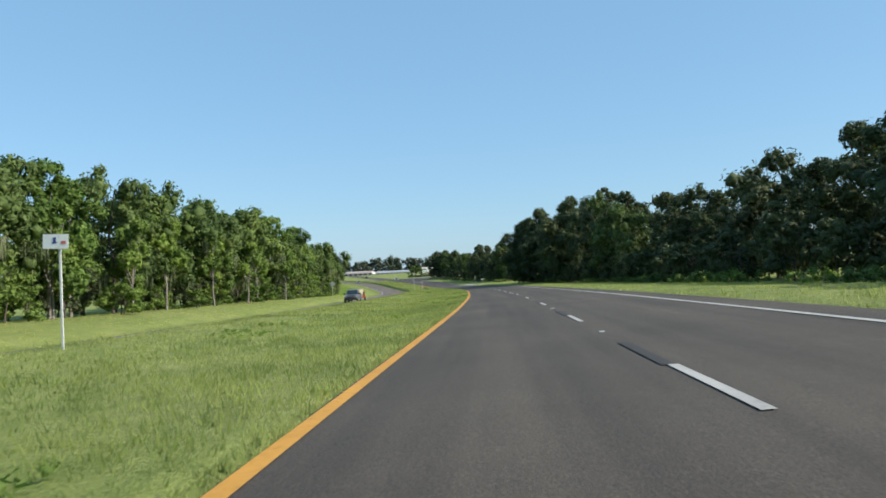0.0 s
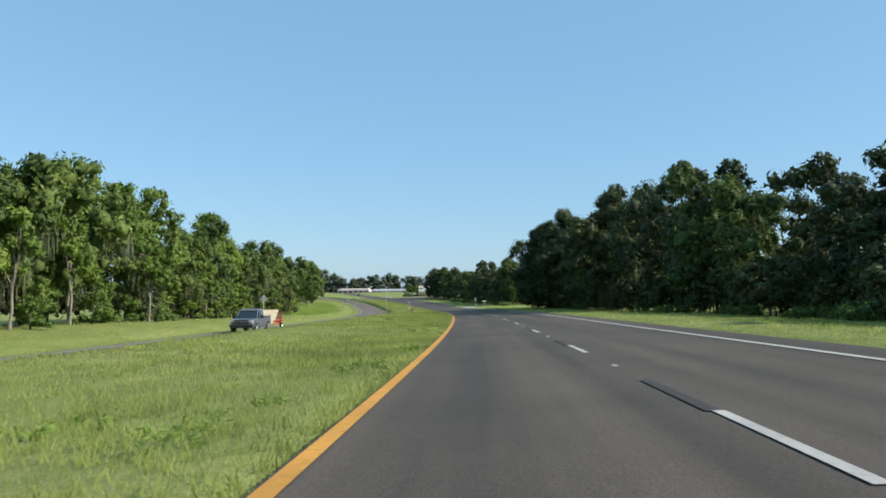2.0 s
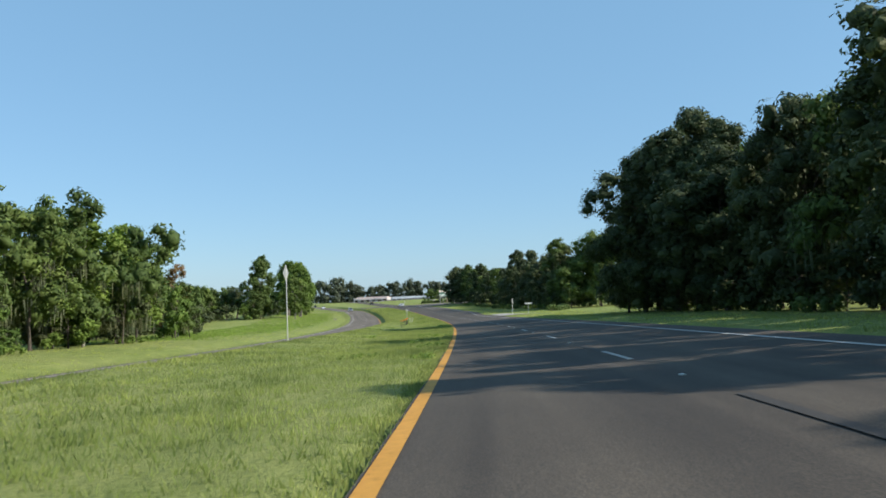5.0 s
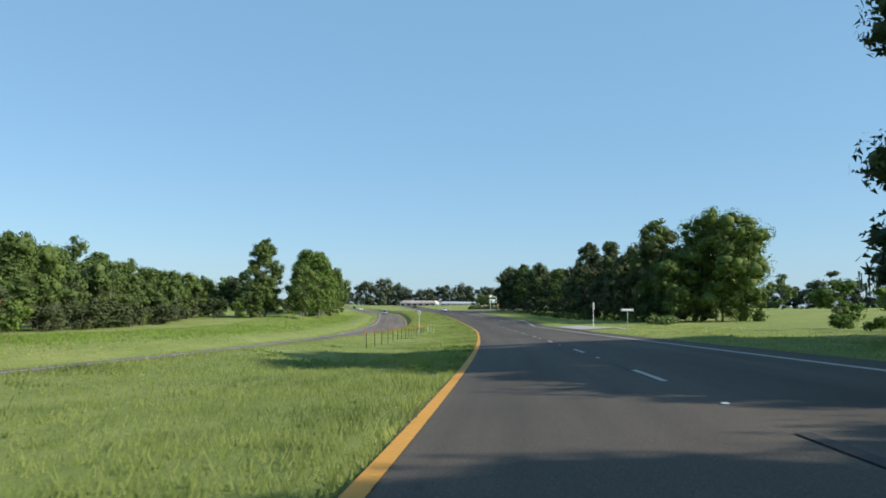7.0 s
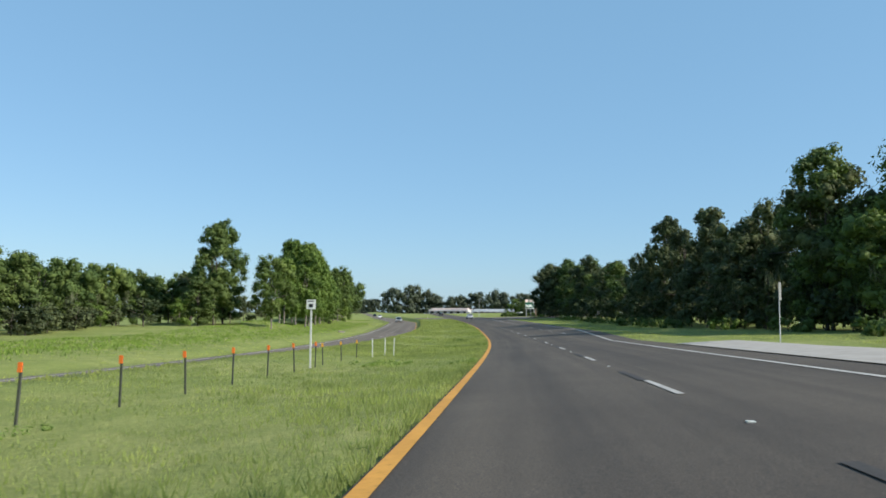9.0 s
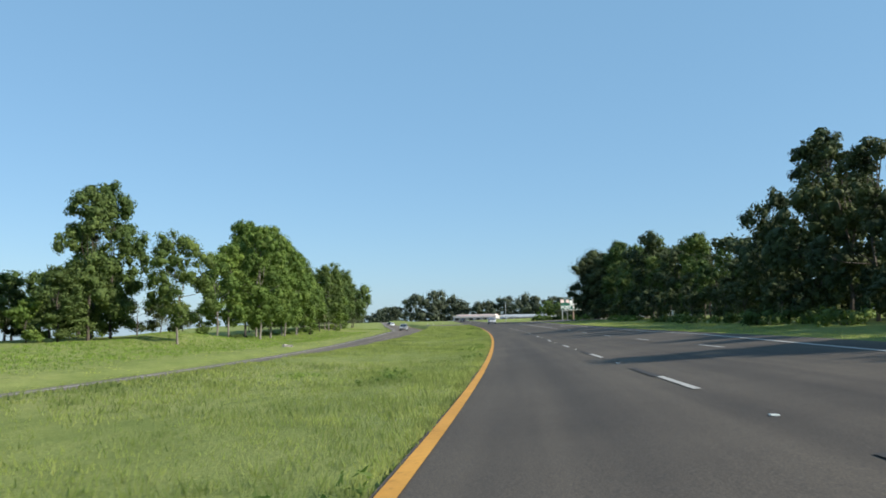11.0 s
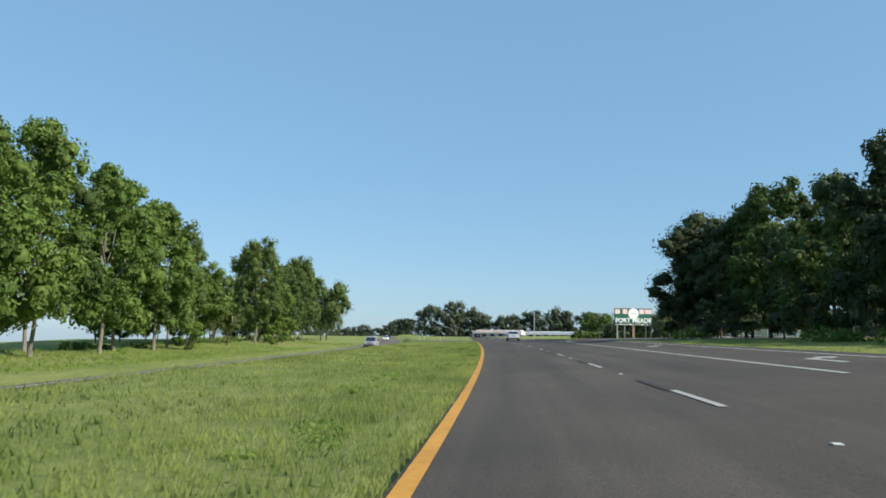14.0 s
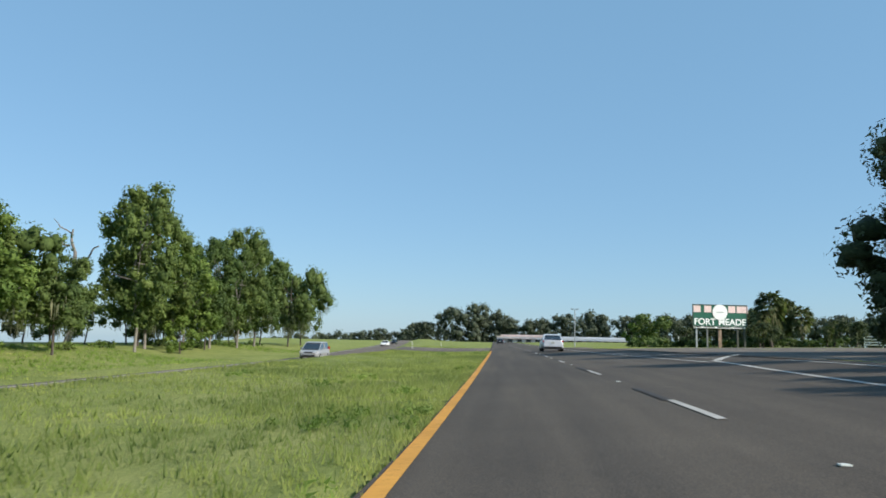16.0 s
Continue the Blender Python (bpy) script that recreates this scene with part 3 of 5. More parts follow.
def make_tree(name, seed, height, spread, clear, leaf, barkmat, label, clumps=110, per=40, size=0.22, shape="round", moss=0, stems=1, category="tree", open_crown=False):
    """A tree of the given height: trunk with limbs, a crown of boughs that carry leaf clumps, hanging moss."""
    rng = np.random.default_rng(seed)
    root = anchor(name, Matrix(), label, category, "roadside trees")
    cs, rs = [], []
    boughs = max(4, clumps // (7 if open_crown else 9))
    for q in range(boughs):
        t = (q + rng.uniform(0, 1)) / boughs
        if shape == "round":
            w = math.sin(math.pi * (0.12 + 0.80 * t)) ** 0.7
        elif shape == "tall":
            w = 0.45 + 0.55 * math.sin(math.pi * min(1, 0.15 + 0.85 * t)) if t < 0.8 else 0.55 * (1 - t) / 0.2 + 0.12
        else:  # flat-topped
            w = 0.35 + 0.65 * math.sin(math.pi * (0.05 + 0.72 * t))
        a = q * 2.4 + rng.uniform(-0.5, 0.5)
        big = spread * rng.uniform(0.34, 0.52) * (0.75 + 0.25 * w)
        out = max(0.0, spread * w * (1 + 0.2 * math.sin(3 * a + seed)) * rng.uniform(0.62, 1.05) - big * 0.6)
        centre = np.array([out * math.cos(a), out * math.sin(a), clear + big * 0.5 + (height - clear - big * 1.2) * t])
        away = np.array([math.cos(a), math.sin(a), 0.0])
        count = 7 if open_crown else 9
        d = rng.normal(size=(count, 3)) + away * 0.55 + np.array([0, 0, 0.35])
        d /= np.linalg.norm(d, axis=1)[:, None]
        for e in d:
            cs.append(centre + e * big * rng.uniform(0.62, 1.0) * np.array([1, 1, 0.85]))
            rs.append(big * rng.uniform(0.34, 0.60))
        if not open_crown:
            cs.append(centre - away * big * 0.35)
            rs.append(big * 0.52)
    cs, rs = np.array(cs), np.array(rs)
    cs[:, 2] = np.clip(cs[:, 2], clear + 0.2, height - 0.3)
    put("crown", tufted("crown", rng, cs, rs, per, size, leaf), root)
    bm = bmesh.new()
    girth = 0.0085 * height + 0.03
    for k in range(stems):
        base = np.array([rng.normal() * 0.5 * (stems > 1), rng.normal() * 0.5 * (stems > 1), -0.3])
        top = np.array([rng.normal() * 0.3, rng.normal() * 0.3, height * 0.80])
        fork = base + (top - base) * 0.45
        limb(bm, base, base + (0, 0, 0.8), girth * 1.35, girth, rng, 8, 1)
        limb(bm, base + (0, 0, 0.8), fork, girth, girth * 0.7, rng, 8, 3, 0.018)
        limb(bm, fork, top, girth * 0.7, girth * 0.18, rng, 7, 3)
        for j in rng.choice(len(cs), 8, replace=False):
            h = rng.uniform(0.3, 0.75)
            start = base + (top - base) * h
            if cs[j][2] > start[2] - 0.5:
                limb(bm, start, cs[j], girth * 0.34, 0.03, rng, 4, 2)
    part("trunk", bm, barkmat, root)
    if moss:
        low = np.flatnonzero(cs[:, 2] < clear + 0.55 * (height - clear))
        k = rng.choice(low, moss)
        out = []
        for j in k:
            p = cs[j] + rng.normal(size=3) * rs[j] * 0.5
            p[2] = cs[j][2] - rs[j] * 0.5
            for _ in range(20):
                q = p + rng.normal(size=3) * np.array([0.24, 0.24, 0.25])
                ln, w = rng.uniform(0.3, 1.3), rng.uniform(0.02, 0.045)
                a = rng.uniform(0, math.pi)
                e = np.array([math.cos(a) * w, math.sin(a) * w, 0])
                out += [q - e, q + e, q + e * 0.3 - (0, 0, ln), q - e * 0.3 - (0, 0, ln)]
        put("hanging_moss", raw_mesh("hanging_moss", np.array(out), quads(len(out) // 4), MAT["moss"]), root, "grey-green moss hanging in strands")["kind"] = "stuff"
    return root


def make_palm(name, seed, height, label):
    rng = np.random.default_rng(seed)
    root = anchor(name, Matrix(), label, "palm tree", "roadside palms")
    bm = bmesh.new()
    limb(bm, (0, 0, -0.2), (0.1, 0.1, height), 0.19, 0.15, rng, 9, 5)
    part("trunk", bm, MAT["bark_dark"], root)
    out = []
    for k in range(86):
        a, e = rng.uniform(0, 2 * math.pi), rng.uniform(-1.4, 1.15)
        d = np.array([math.cos(a) * math.cos(e), math.sin(a) * math.cos(e), math.sin(e)])
        hub = np.array([0.1, 0.1, height]) + d * rng.uniform(0.7, 1.2) - (0, 0, 1.7 * max(0, -e) * rng.uniform(0, 1))
        side = np.cross(d, (0, 0, 1))
        side /= np.linalg.norm(side) + 1e-6
        up = np.cross(side, d)
        for j in np.linspace(-1.25, 1.25, 15):
            tip = hub + (d * math.cos(j) + side * math.sin(j)) * rng.uniform(0.75, 1.05) - (0, 0, 0.55 * rng.uniform(0.4, 1.4))
            w = side * 0.095 + up * 0.03
            m = (hub + tip) / 2 + (0, 0, 0.1)
            out += [hub, m - w, tip, m + w]
    put("crown", raw_mesh("crown", np.array(out), quads(len(out) // 4), MAT["frond"]), root)
    return root


def make_bush(name, seed, height, spread, leaf, label):
    rng = np.random.default_rng(seed)
    root = anchor(name, Matrix(), label, "bush", "roadside bushes")
    n = 16
    a, r = rng.uniform(0, 2 * math.pi, n), spread * np.sqrt(rng.uniform(0, 1, n))
    z = height * rng.uniform(0.12, 0.75, n) * (1.15 - 0.5 * r / spread)
    cs = np.stack([r * np.cos(a), r * np.sin(a), z], 1)
    put("leaves", tufted("leaves", rng, cs, rng.uniform(0.20, 0.36, n) * height, 24, 0.16, leaf), root)
    bm = bmesh.new()
    for j in range(6):
        limb(bm, (rng.normal() * 0.1, rng.normal() * 0.1, -0.1), cs[j], 0.03, 0.01, rng, 5, 2)
    part("stem", bm, MAT["bark_dark"], root)
    return root


FAR_AWAY = Matrix.Translation((0, 0, -500))
D = "tall broadleaf tree at the wood's edge, dense green foliage coloured shade-dark"
KINDS = {
    "a": make_tree("oak_tree", 11, 12.0, 4.6, 0.9, MAT["leaf_shade_dark"], MAT["bark_dark"], "spreading live oak with dark foliage and hanging grey moss", 84, 46, 0.25, "round", 6),
    "b": make_tree("broadleaf_tree", 12, 13.0, 3.9, 0.8, MAT["leaf_shade_dark"], MAT["bark_dark"], D, 86, 46, 0.25, "tall"),
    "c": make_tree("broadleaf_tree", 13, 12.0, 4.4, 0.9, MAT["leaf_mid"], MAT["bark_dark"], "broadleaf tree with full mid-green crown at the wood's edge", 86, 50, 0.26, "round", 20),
    "d": make_tree("broadleaf_tree", 14, 13.0, 3.5, 1.6, MAT["leaf_light"], MAT["bark_pale"], "upright tree with leaves coloured sunlit bright green and pale trunk", 84, 50, 0.27, "tall"),
    "e": make_tree("oak_tree", 15, 11.0, 5.0, 1.2, MAT["leaf_mid"], MAT["bark_dark"], "wide oak with moss strands under a mid-green crown", 88, 50, 0.27, "flat", 30),
    "f": make_tree("row_tree", 16, 15.0, 4.2, 1.5, MAT["leaf_light"], MAT["bark_pale"], "tall roadside tree with bare pale trunk and light green crown", 140, 70, 0.25, "tall"),
    "g": make_tree("row_tree", 17, 14.0, 4.3, 2.0, MAT["leaf_mid"], MAT["bark_pale"], "tall roadside tree with open airy crown and pale trunk", 112, 74, 0.23, "round", open_crown=True),
    "h": make_tree("vine_tree", 18, 16.0, 4.0, 0.3, MAT["leaf_mid"], MAT["bark_dark"], "tall tree wrapped to the ground in climbing vines", 150, 66, 0.25, "tall"),
    # both low kinds: shade at the wood's foot put into a dark leaf tone
    "i": make_tree("understorey_tree", 19, 6.0, 3.0, 0.2, MAT["leaf_shade_dark"], MAT["bark_dark"], "low shaggy tree below taller trees, leaves coloured dark for the shade", 30, 26, 0.26, "round", 5),
    "u": make_tree("understorey_tree", 23, 5.0, 3.2, 0.1, MAT["leaf_shade_dark"], MAT["bark_dark"], "low shaggy tree inside the wood, leaves coloured dark for its deep shade", 22, 16, 0.34, "round"),
    "j": make_tree("understorey_tree", 20, 5.5, 2.7, 0.2, MAT["leaf_light"], MAT["bark_dark"], "low leafy tree with bright green leaves at the wood's foot", 36, 44, 0.23, "round"),
    "q": make_tree("slender_tree", 21, 9.0, 2.1, 3.2, MAT["leaf_light"], MAT["bark_pale"], "slender tree with a bare pale stem at the wood's edge", 45, 48, 0.22, "tall"),
    "r": make_tree("rusty_tree", 22, 9.0, 2.6, 0.8, MAT["leaf_rust"], MAT["bark_pale"], "thin half-dead tree with rusty brown foliage", 50, 50, 0.20, "tall", open_crown=True),
    "s": make_tree("round_tree", 26, 14.0, 5.8, 0.1, MAT["leaf_mid"], MAT["bark_dark"], "large dense rounded tree leafy down to the grass", 240, 100, 0.20, "round"),
}
BUSH = {
    "m": make_bush("bush", 31, 1.6, 1.5, MAT["leaf_mid"], "low rounded green bush in the verge"),
    "n": make_bush("bush", 32, 1.2, 1.9, MAT["leaf_light"], "low bright weedy bush in the verge"),
}
PALM = make_palm("palm_tree", 41, 5.0, "cabbage palm with shaggy grey-green fan crown")
for proto in (*KINDS.values(), *BUSH.values(), PALM):
    proto.matrix_basis = FAR_AWAY
USED = set()
place_rng = random.Random(7)


def plant(proto, y, u, tall=1.0, wide=None, turn=None, group=""):
    """Sets a copy of a tree on the ground; the first one is the original itself."""
    wide = tall if wide is None else wide
    p = spot(station_of(y, u), u, -0.05)
    m = Matrix.LocRotScale(p, Euler((0, 0, place_rng.uniform(0, 6.28) if turn is None else turn)), (wide, wide, tall))
    if proto not in USED:
        USED.add(proto)
        proto.matrix_basis = m
        return proto
    sx, sy, sz = proto.scale
    return copy_thing(proto, m @ Matrix.Diagonal((1 / sx, 1 / sy, 1 / sz, 1)))


KINDS["p"] = make_tree("broadleaf_tree", 25, 16.0, 4.7, 0.6, MAT["leaf_shade_dark"], MAT["bark_dark"], "tall dense tree at the wood's edge near the road, coloured shade-dark", 210, 86, 0.19, "tall")
KINDS["k"] = make_tree("small_oak", 24, 8.0, 3.3, 2.4, MAT["leaf_mid"], MAT["bark_dark"], "small spreading oak with a short dark trunk on the bank", 72, 60, 0.20, "flat", 4)
KINDS |= {k: make_tree(*v) for k, v in {
    # A and B: inner shade of the wood put into the leaf colour
    "A": ("oak_tree", 51, 12.0, 4.8, 2.0, MAT["leaf_shade_dark"], MAT["bark_dark"], "oak standing deep in the wood, foliage coloured dark for the shade", 42, 20, 0.50, "round"),
    "B": ("broadleaf_tree", 52, 13.0, 4.2, 1.5, MAT["leaf_shade_dark"], MAT["bark_dark"], "tall tree standing deep in the wood, foliage coloured dark for the shade", 42, 20, 0.50, "tall"),
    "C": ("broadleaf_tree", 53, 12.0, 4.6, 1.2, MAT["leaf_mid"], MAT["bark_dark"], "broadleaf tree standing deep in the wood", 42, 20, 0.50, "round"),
}.items()}
KINDS["o"] = make_tree("oak_tree", 27, 15.0, 5.6, 2.2, MAT["leaf_shade_dark"], MAT["bark_dark"], "large old oak with dense dark crown beside the junction", 210, 96, 0.20, "round", 8)
HEIGHT = {"o": 15, "p": 16, "k": 8, "A": 12, "B": 13, "C": 12, "a": 12, "b": 13, "c": 12, "d": 13, "e": 11, "f": 15, "g": 14, "h": 16, "i": 6, "j": 5.5, "q": 9, "r": 9, "s": 14, "u": 5}


def tree(kind, y, u, height, wide=None):
    k = height / HEIGHT[kind]
    return plant(KINDS[kind], y, u, k, (wide if wide else min(1.45, 0.5 + 0.5 * k)) * place_rng.uniform(0.92, 1.1))


def row(y0, y1, step, u0, u1, heights, kinds, jitter=1.0, low=0.0):
    """A ragged row of trees between two stations."""
    y, n = y0, 0
    while y < y1:
        t = (y - y0) / max(1, y1 - y0)
        h = float(np.interp(t, np.linspace(0, 1, len(heights)), heights)) * place_rng.uniform(0.86, 1.10)
        tree(place_rng.choice(kinds), y + place_rng.uniform(-1, 1) * jitter, u0 + (u1 - u0) * t + place_rng.uniform(-1, 1) * jitter, h)
        y += step * place_rng.uniform(0.8, 1.2)
        n += 1


# wood to the right of the first bend, its shade coloured into dark leaves
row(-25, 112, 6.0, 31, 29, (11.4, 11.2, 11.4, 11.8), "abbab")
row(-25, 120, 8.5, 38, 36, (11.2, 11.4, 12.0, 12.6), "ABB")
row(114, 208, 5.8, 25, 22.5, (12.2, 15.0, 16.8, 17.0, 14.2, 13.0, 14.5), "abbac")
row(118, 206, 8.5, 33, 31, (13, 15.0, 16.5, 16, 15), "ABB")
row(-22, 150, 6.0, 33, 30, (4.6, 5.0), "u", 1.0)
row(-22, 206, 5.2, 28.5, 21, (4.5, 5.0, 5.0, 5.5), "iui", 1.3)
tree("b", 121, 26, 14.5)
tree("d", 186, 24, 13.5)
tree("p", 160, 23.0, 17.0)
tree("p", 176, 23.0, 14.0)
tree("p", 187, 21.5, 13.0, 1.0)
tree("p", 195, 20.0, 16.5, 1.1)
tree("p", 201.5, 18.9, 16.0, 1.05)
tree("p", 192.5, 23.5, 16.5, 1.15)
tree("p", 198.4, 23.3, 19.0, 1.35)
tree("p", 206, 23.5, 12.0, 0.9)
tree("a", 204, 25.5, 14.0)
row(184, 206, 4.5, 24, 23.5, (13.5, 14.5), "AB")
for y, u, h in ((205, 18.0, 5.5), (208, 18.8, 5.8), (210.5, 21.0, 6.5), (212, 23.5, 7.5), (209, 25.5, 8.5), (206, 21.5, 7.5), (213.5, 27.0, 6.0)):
    tree("i", y, u, h, 1.15)
tree("j", 231, 24.5, 3.6)
tree("j", 222, 23.5, 2.8)
# round tree past the meadow gap, and the wood after it
tree("s", 285, 34.0, 15.4, 1.2)
tree("h", 291.5, 27.0, 15.0, 1.0)
tree("c", 283, 27.5, 8.5, 0.9)
row(291, 320, 6.0, 28, 28, (12.5, 13, 13.5), "abac")
row(322, 352, 5.5, 27.5, 28.5, (13.5, 15.0, 15.5), "bcab")
row(356, 364, 5.0, 30, 30, (9.5, 9.0), "a")
tree("a", 352, 26.5, 12.5, 0.85)
row(291, 345, 6.5, 35, 36, (13, 13, 13), "AB")
row(365, 440, 5.8, 30, 29, (9.5, 10.5, 13.2, 14.2, 14.8), "ahcbhc")
row(345, 440, 6.5, 38, 36, (12, 10, 12.5, 14, 14), "AB")
row(286, 346, 5.0, 31, 33, (4.8, 5.2), "u", 1.0)
row(286, 446, 6.2, 25.5, 26, (4.5, 4.5, 5.0, 4.5), "iui", 1.2)
tree("o", 446, 27.2, 15.0, 1.1)
tree("o", 441, 30.0, 13.5, 1.0)
tree("A", 448, 29.5, 12.0)
tree("i", 448, 25, 6.0, 1.2)
# wood to the left of the oncoming lanes, its sunlight coloured into brighter leaves
row(-20, 209, 5.2, -33, -32.5, (12.6, 12.8, 13.2, 14.0, 12.4), "cdecdc")
row(-20, 208, 8.0, -39, -38, (12.0, 12.2, 12.0), "CAB")
row(-18, 202, 9.5, -31.6, -31, (4.6, 4.2, 4.6), "iji", 0.9)
row(-20, 206, 5.6, -36.5, -35.5, (4.6, 5.0), "u", 1.0)
row(-14, 150, 12.0, -30.4, -30.2, (8.5, 9.5, 8.5), "q", 2.2)
row(-16, 196, 10.0, -30.0, -29.6, (3.0, 2.4, 3.2), "j", 2.5)
for y, u, h, k in ((222.5, -34.5, 9.5, "r"), (214, -32, 6.5, "j"), (217.5, -33.5, 7.0, "c"), (227, -38, 8.0, "r"), (226, -34.5, 5.0, "j"), (230, -38, 6.5, "c"), (221, -32.5, 4.5, "i")):
    tree(k, y, u, h)
# lower wood set back
row(212, 340, 5.4, -49, -66, (11.5, 12.2, 11.5), "ccec", 2.0)
row(215, 400, 9.0, -60, -80, (12, 12, 11.5), "AC", 2.0)
row(214, 395, 5.5, -47, -66, (4.2, 4.2, 4.5), "uij", 2.0)
row(336, 374, 5.5, -64, -60, (11.0, 10.0), "ce", 1.5)
# vine-clad trees and the row by the oncoming lanes
tree("h", 353, -46.0, 18.2, 1.05)
tree("h", 358, -45.8, 19.2, 1.05)
tree("h", 349, -47.5, 8.5)
tree("c", 361, -50, 12.0)
tree("g", 355.5, -36, 13.4, 0.85)
for y, u, h, k in ((381, -40, 12.0, "d"), (386.5, -40, 14.0, "d"), (391, -36, 17.5, "f"), (396, -40, 19.0, "f"), (402, -37, 19.0, "f"), (407, -41, 18.5, "g"), (413.5, -37, 17.8, "f"), (420, -39, 17.5, "f"), (427, -37.5, 16.5, "f"),
                   (433, -38.5, 15.5, "g"), (440, -38, 12.5, "f"), (447, -40.5, 10.5, "e"), (465, -36.5, 17.0, "g"), (471, -38.5, 16.0, "g"), (478, -37, 12.0, "d"), (489, -38, 14.5, "g"), (500, -38, 17.5, "g"), (511, -39, 17.5, "g"),
                   (528, -38, 15.5, "e"), (541, -39, 14.5, "e"), (458, -42, 8.0, "c"), (473, -40.5, 10.0, "c"), (481, -41, 9.0, "e"), (494, -41.5, 11.0, "c"), (506, -40.5, 10.0, "e"), (520, -41, 10.5, "c"), (450.5, -36.5, 8.0, "k"), (485, -37, 9.5, "k"), (443, -39, 9.5, "k")):
    tree(k, y, u, h * 1.07)
for y, u, h in ((472, -34.5, 4.5), (432, -35.5, 3.2), (476, -36.5, 3.4)):
    tree("j", y, u, h)
row(436, 530, 7.0, -50, -50, (6.5, 7.5), "iC")
# behind and round the billboard
for y, u, h, k in ((552, 70, 9, "a"), (560, 84, 11, "a"), (548, 96, 10, "a"), (520, 92, 10, "a"), (575, 55, 7.5, "a"), (590, 38, 8, "e"), (592, 34.0, 5.6, "j"), (570, 45, 7, "a"), (530, 108, 11, "a"), (500, 112, 11, "a"), (600, 64, 9, "a")):
    tree(k, y, u, h)
for y, u, s in ((524, 42.5, 1.35), (527, 45, 1.2), (525.5, 47, 1.0), (523, 40.5, 0.9), (522, 50, 0.62), (521, 52.5, 0.6), (520, 48.5, 0.5), (366, -55, 1.6)):
    plant(PALM, y, u, s, s)
for y, u, h in ((517, 39, 4.0), (514, 49, 4.2), (511, 51, 3.8), (527, 31, 3.6), (527, 35, 3.4), (529, 38, 4.0), (532, 41, 4.2), (533, 45, 4.0)):
    tree("i", y, u, h)
for k in range(26):
    plant(BUSH["m"], 524 + place_rng.uniform(0, 9), 24 + 1.15 * k + place_rng.uniform(-1, 1), place_rng.uniform(0.8, 1.6))
# bushes along the verges
for _ in range(70):
    y = place_rng.uniform(-10, 430)
    if not 208 < y < 262:
        plant(BUSH[place_rng.choice("mn")], y, place_rng.uniform(19.5, 22.5) if y < 208 else place_rng.uniform(20.5, 24), place_rng.uniform(0.5, 1.2))
for _ in range(52):
    y = place_rng.choice((place_rng.uniform(-10, 200), place_rng.uniform(385, 520)))
    plant(BUSH[place_rng.choice("mn")], y, (-30 if y < 205 else -44 if y < 370 else -40) - place_rng.uniform(-1.5, 4), place_rng.uniform(0.4, 1.0))
# low growth closing the foot of the wood at the first bend
row(72, 186, 3.2, 26.5, 22.0, (3.4, 3.8, 3.6), "uiu", 0.9)
# leafy skirts at the foot of the set-back wood and in the gap before the row
row(213, 342, 3.8, -45.0, -61.0, (3.0, 3.6, 3.2), "iuji", 1.2)
for y, u, h, k in ((364, -49, 6.0, "i"), (369, -47.5, 5.5, "i"), (373.5, -46, 6.2, "i"), (378, -44.5, 5.2, "i"), (383, -43.5, 4.6, "j"), (347, -50, 5.0, "j"), (341, -54, 5.2, "i")):
    tree(k, y, u, h, 1.1)


def dead_tree():
    rng = np.random.default_rng(5)
    root = anchor("dead_tree", Matrix.Translation(spot(station_of(463, -43.7), -43.7, -0.1)), "bare grey dead tree with crooked broken limbs", "tree")
    bm = bmesh.new()
    limb(bm, (0, 0, -0.2), (0.4, 0, 8.5), 0.34, 0.24, rng, 8, 5)
    limb(bm, (0.4, 0, 8.5), (-0.4, 0.4, 12.2), 0.24, 0.08, rng, 7, 5)
    limb(bm, (0.3, 0, 8.2), (2.9, 0.5, 10.4), 0.19, 0.06, rng, 6, 5)
    limb(bm, (0.2, 0, 7.4), (3.2, -0.4, 7.9), 0.17, 0.05, rng, 6, 5)
    limb(bm, (-0.4, 0.1, 10.4), (-2.7, 0.0, 11.6), 0.12, 0.04, rng, 5, 4)
    limb(bm, (-0.3, 0.3, 11.6), (-3.0, 0.4, 13.4), 0.10, 0.03, rng, 5, 4)
    part("trunk", bm, MAT["dead_wood"], root)


dead_tree()


def far_woods(name, spots, seed, label):
    """Distant woods, too far to tell the trees apart; distance haze is in their leaf colour."""
    rng = np.random.default_rng(seed)
    out = []
    for x, y, z, h, w in spots:
        n = int(w * 7)
        cs = np.stack([x + rng.normal(size=n) * w * 0.40, y + rng.normal(size=n) * w * 0.35, z + h * rng.uniform(0.08, 0.85, n)], 1)
        cs[:, 2] -= np.abs(cs[:, 0] - x) / w * h * 0.25
        out.append((cs, rng.uniform(0.08, 0.16, n) * h))
    ob = put(name, tufted(name, rng, np.concatenate([c for c, _ in out]), np.concatenate([r for _, r in out]), 26, 1.0, MAT["leaf_far_hazed"], 0.55))
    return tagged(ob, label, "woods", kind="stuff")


wr = random.Random(3)
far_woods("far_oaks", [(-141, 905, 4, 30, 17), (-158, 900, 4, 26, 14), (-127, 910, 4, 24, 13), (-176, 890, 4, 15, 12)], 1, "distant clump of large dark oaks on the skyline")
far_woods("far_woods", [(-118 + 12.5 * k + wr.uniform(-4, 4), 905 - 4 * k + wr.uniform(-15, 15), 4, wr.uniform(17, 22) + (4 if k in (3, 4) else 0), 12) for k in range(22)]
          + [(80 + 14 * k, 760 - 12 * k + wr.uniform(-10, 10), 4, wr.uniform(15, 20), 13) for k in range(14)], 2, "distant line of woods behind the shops")
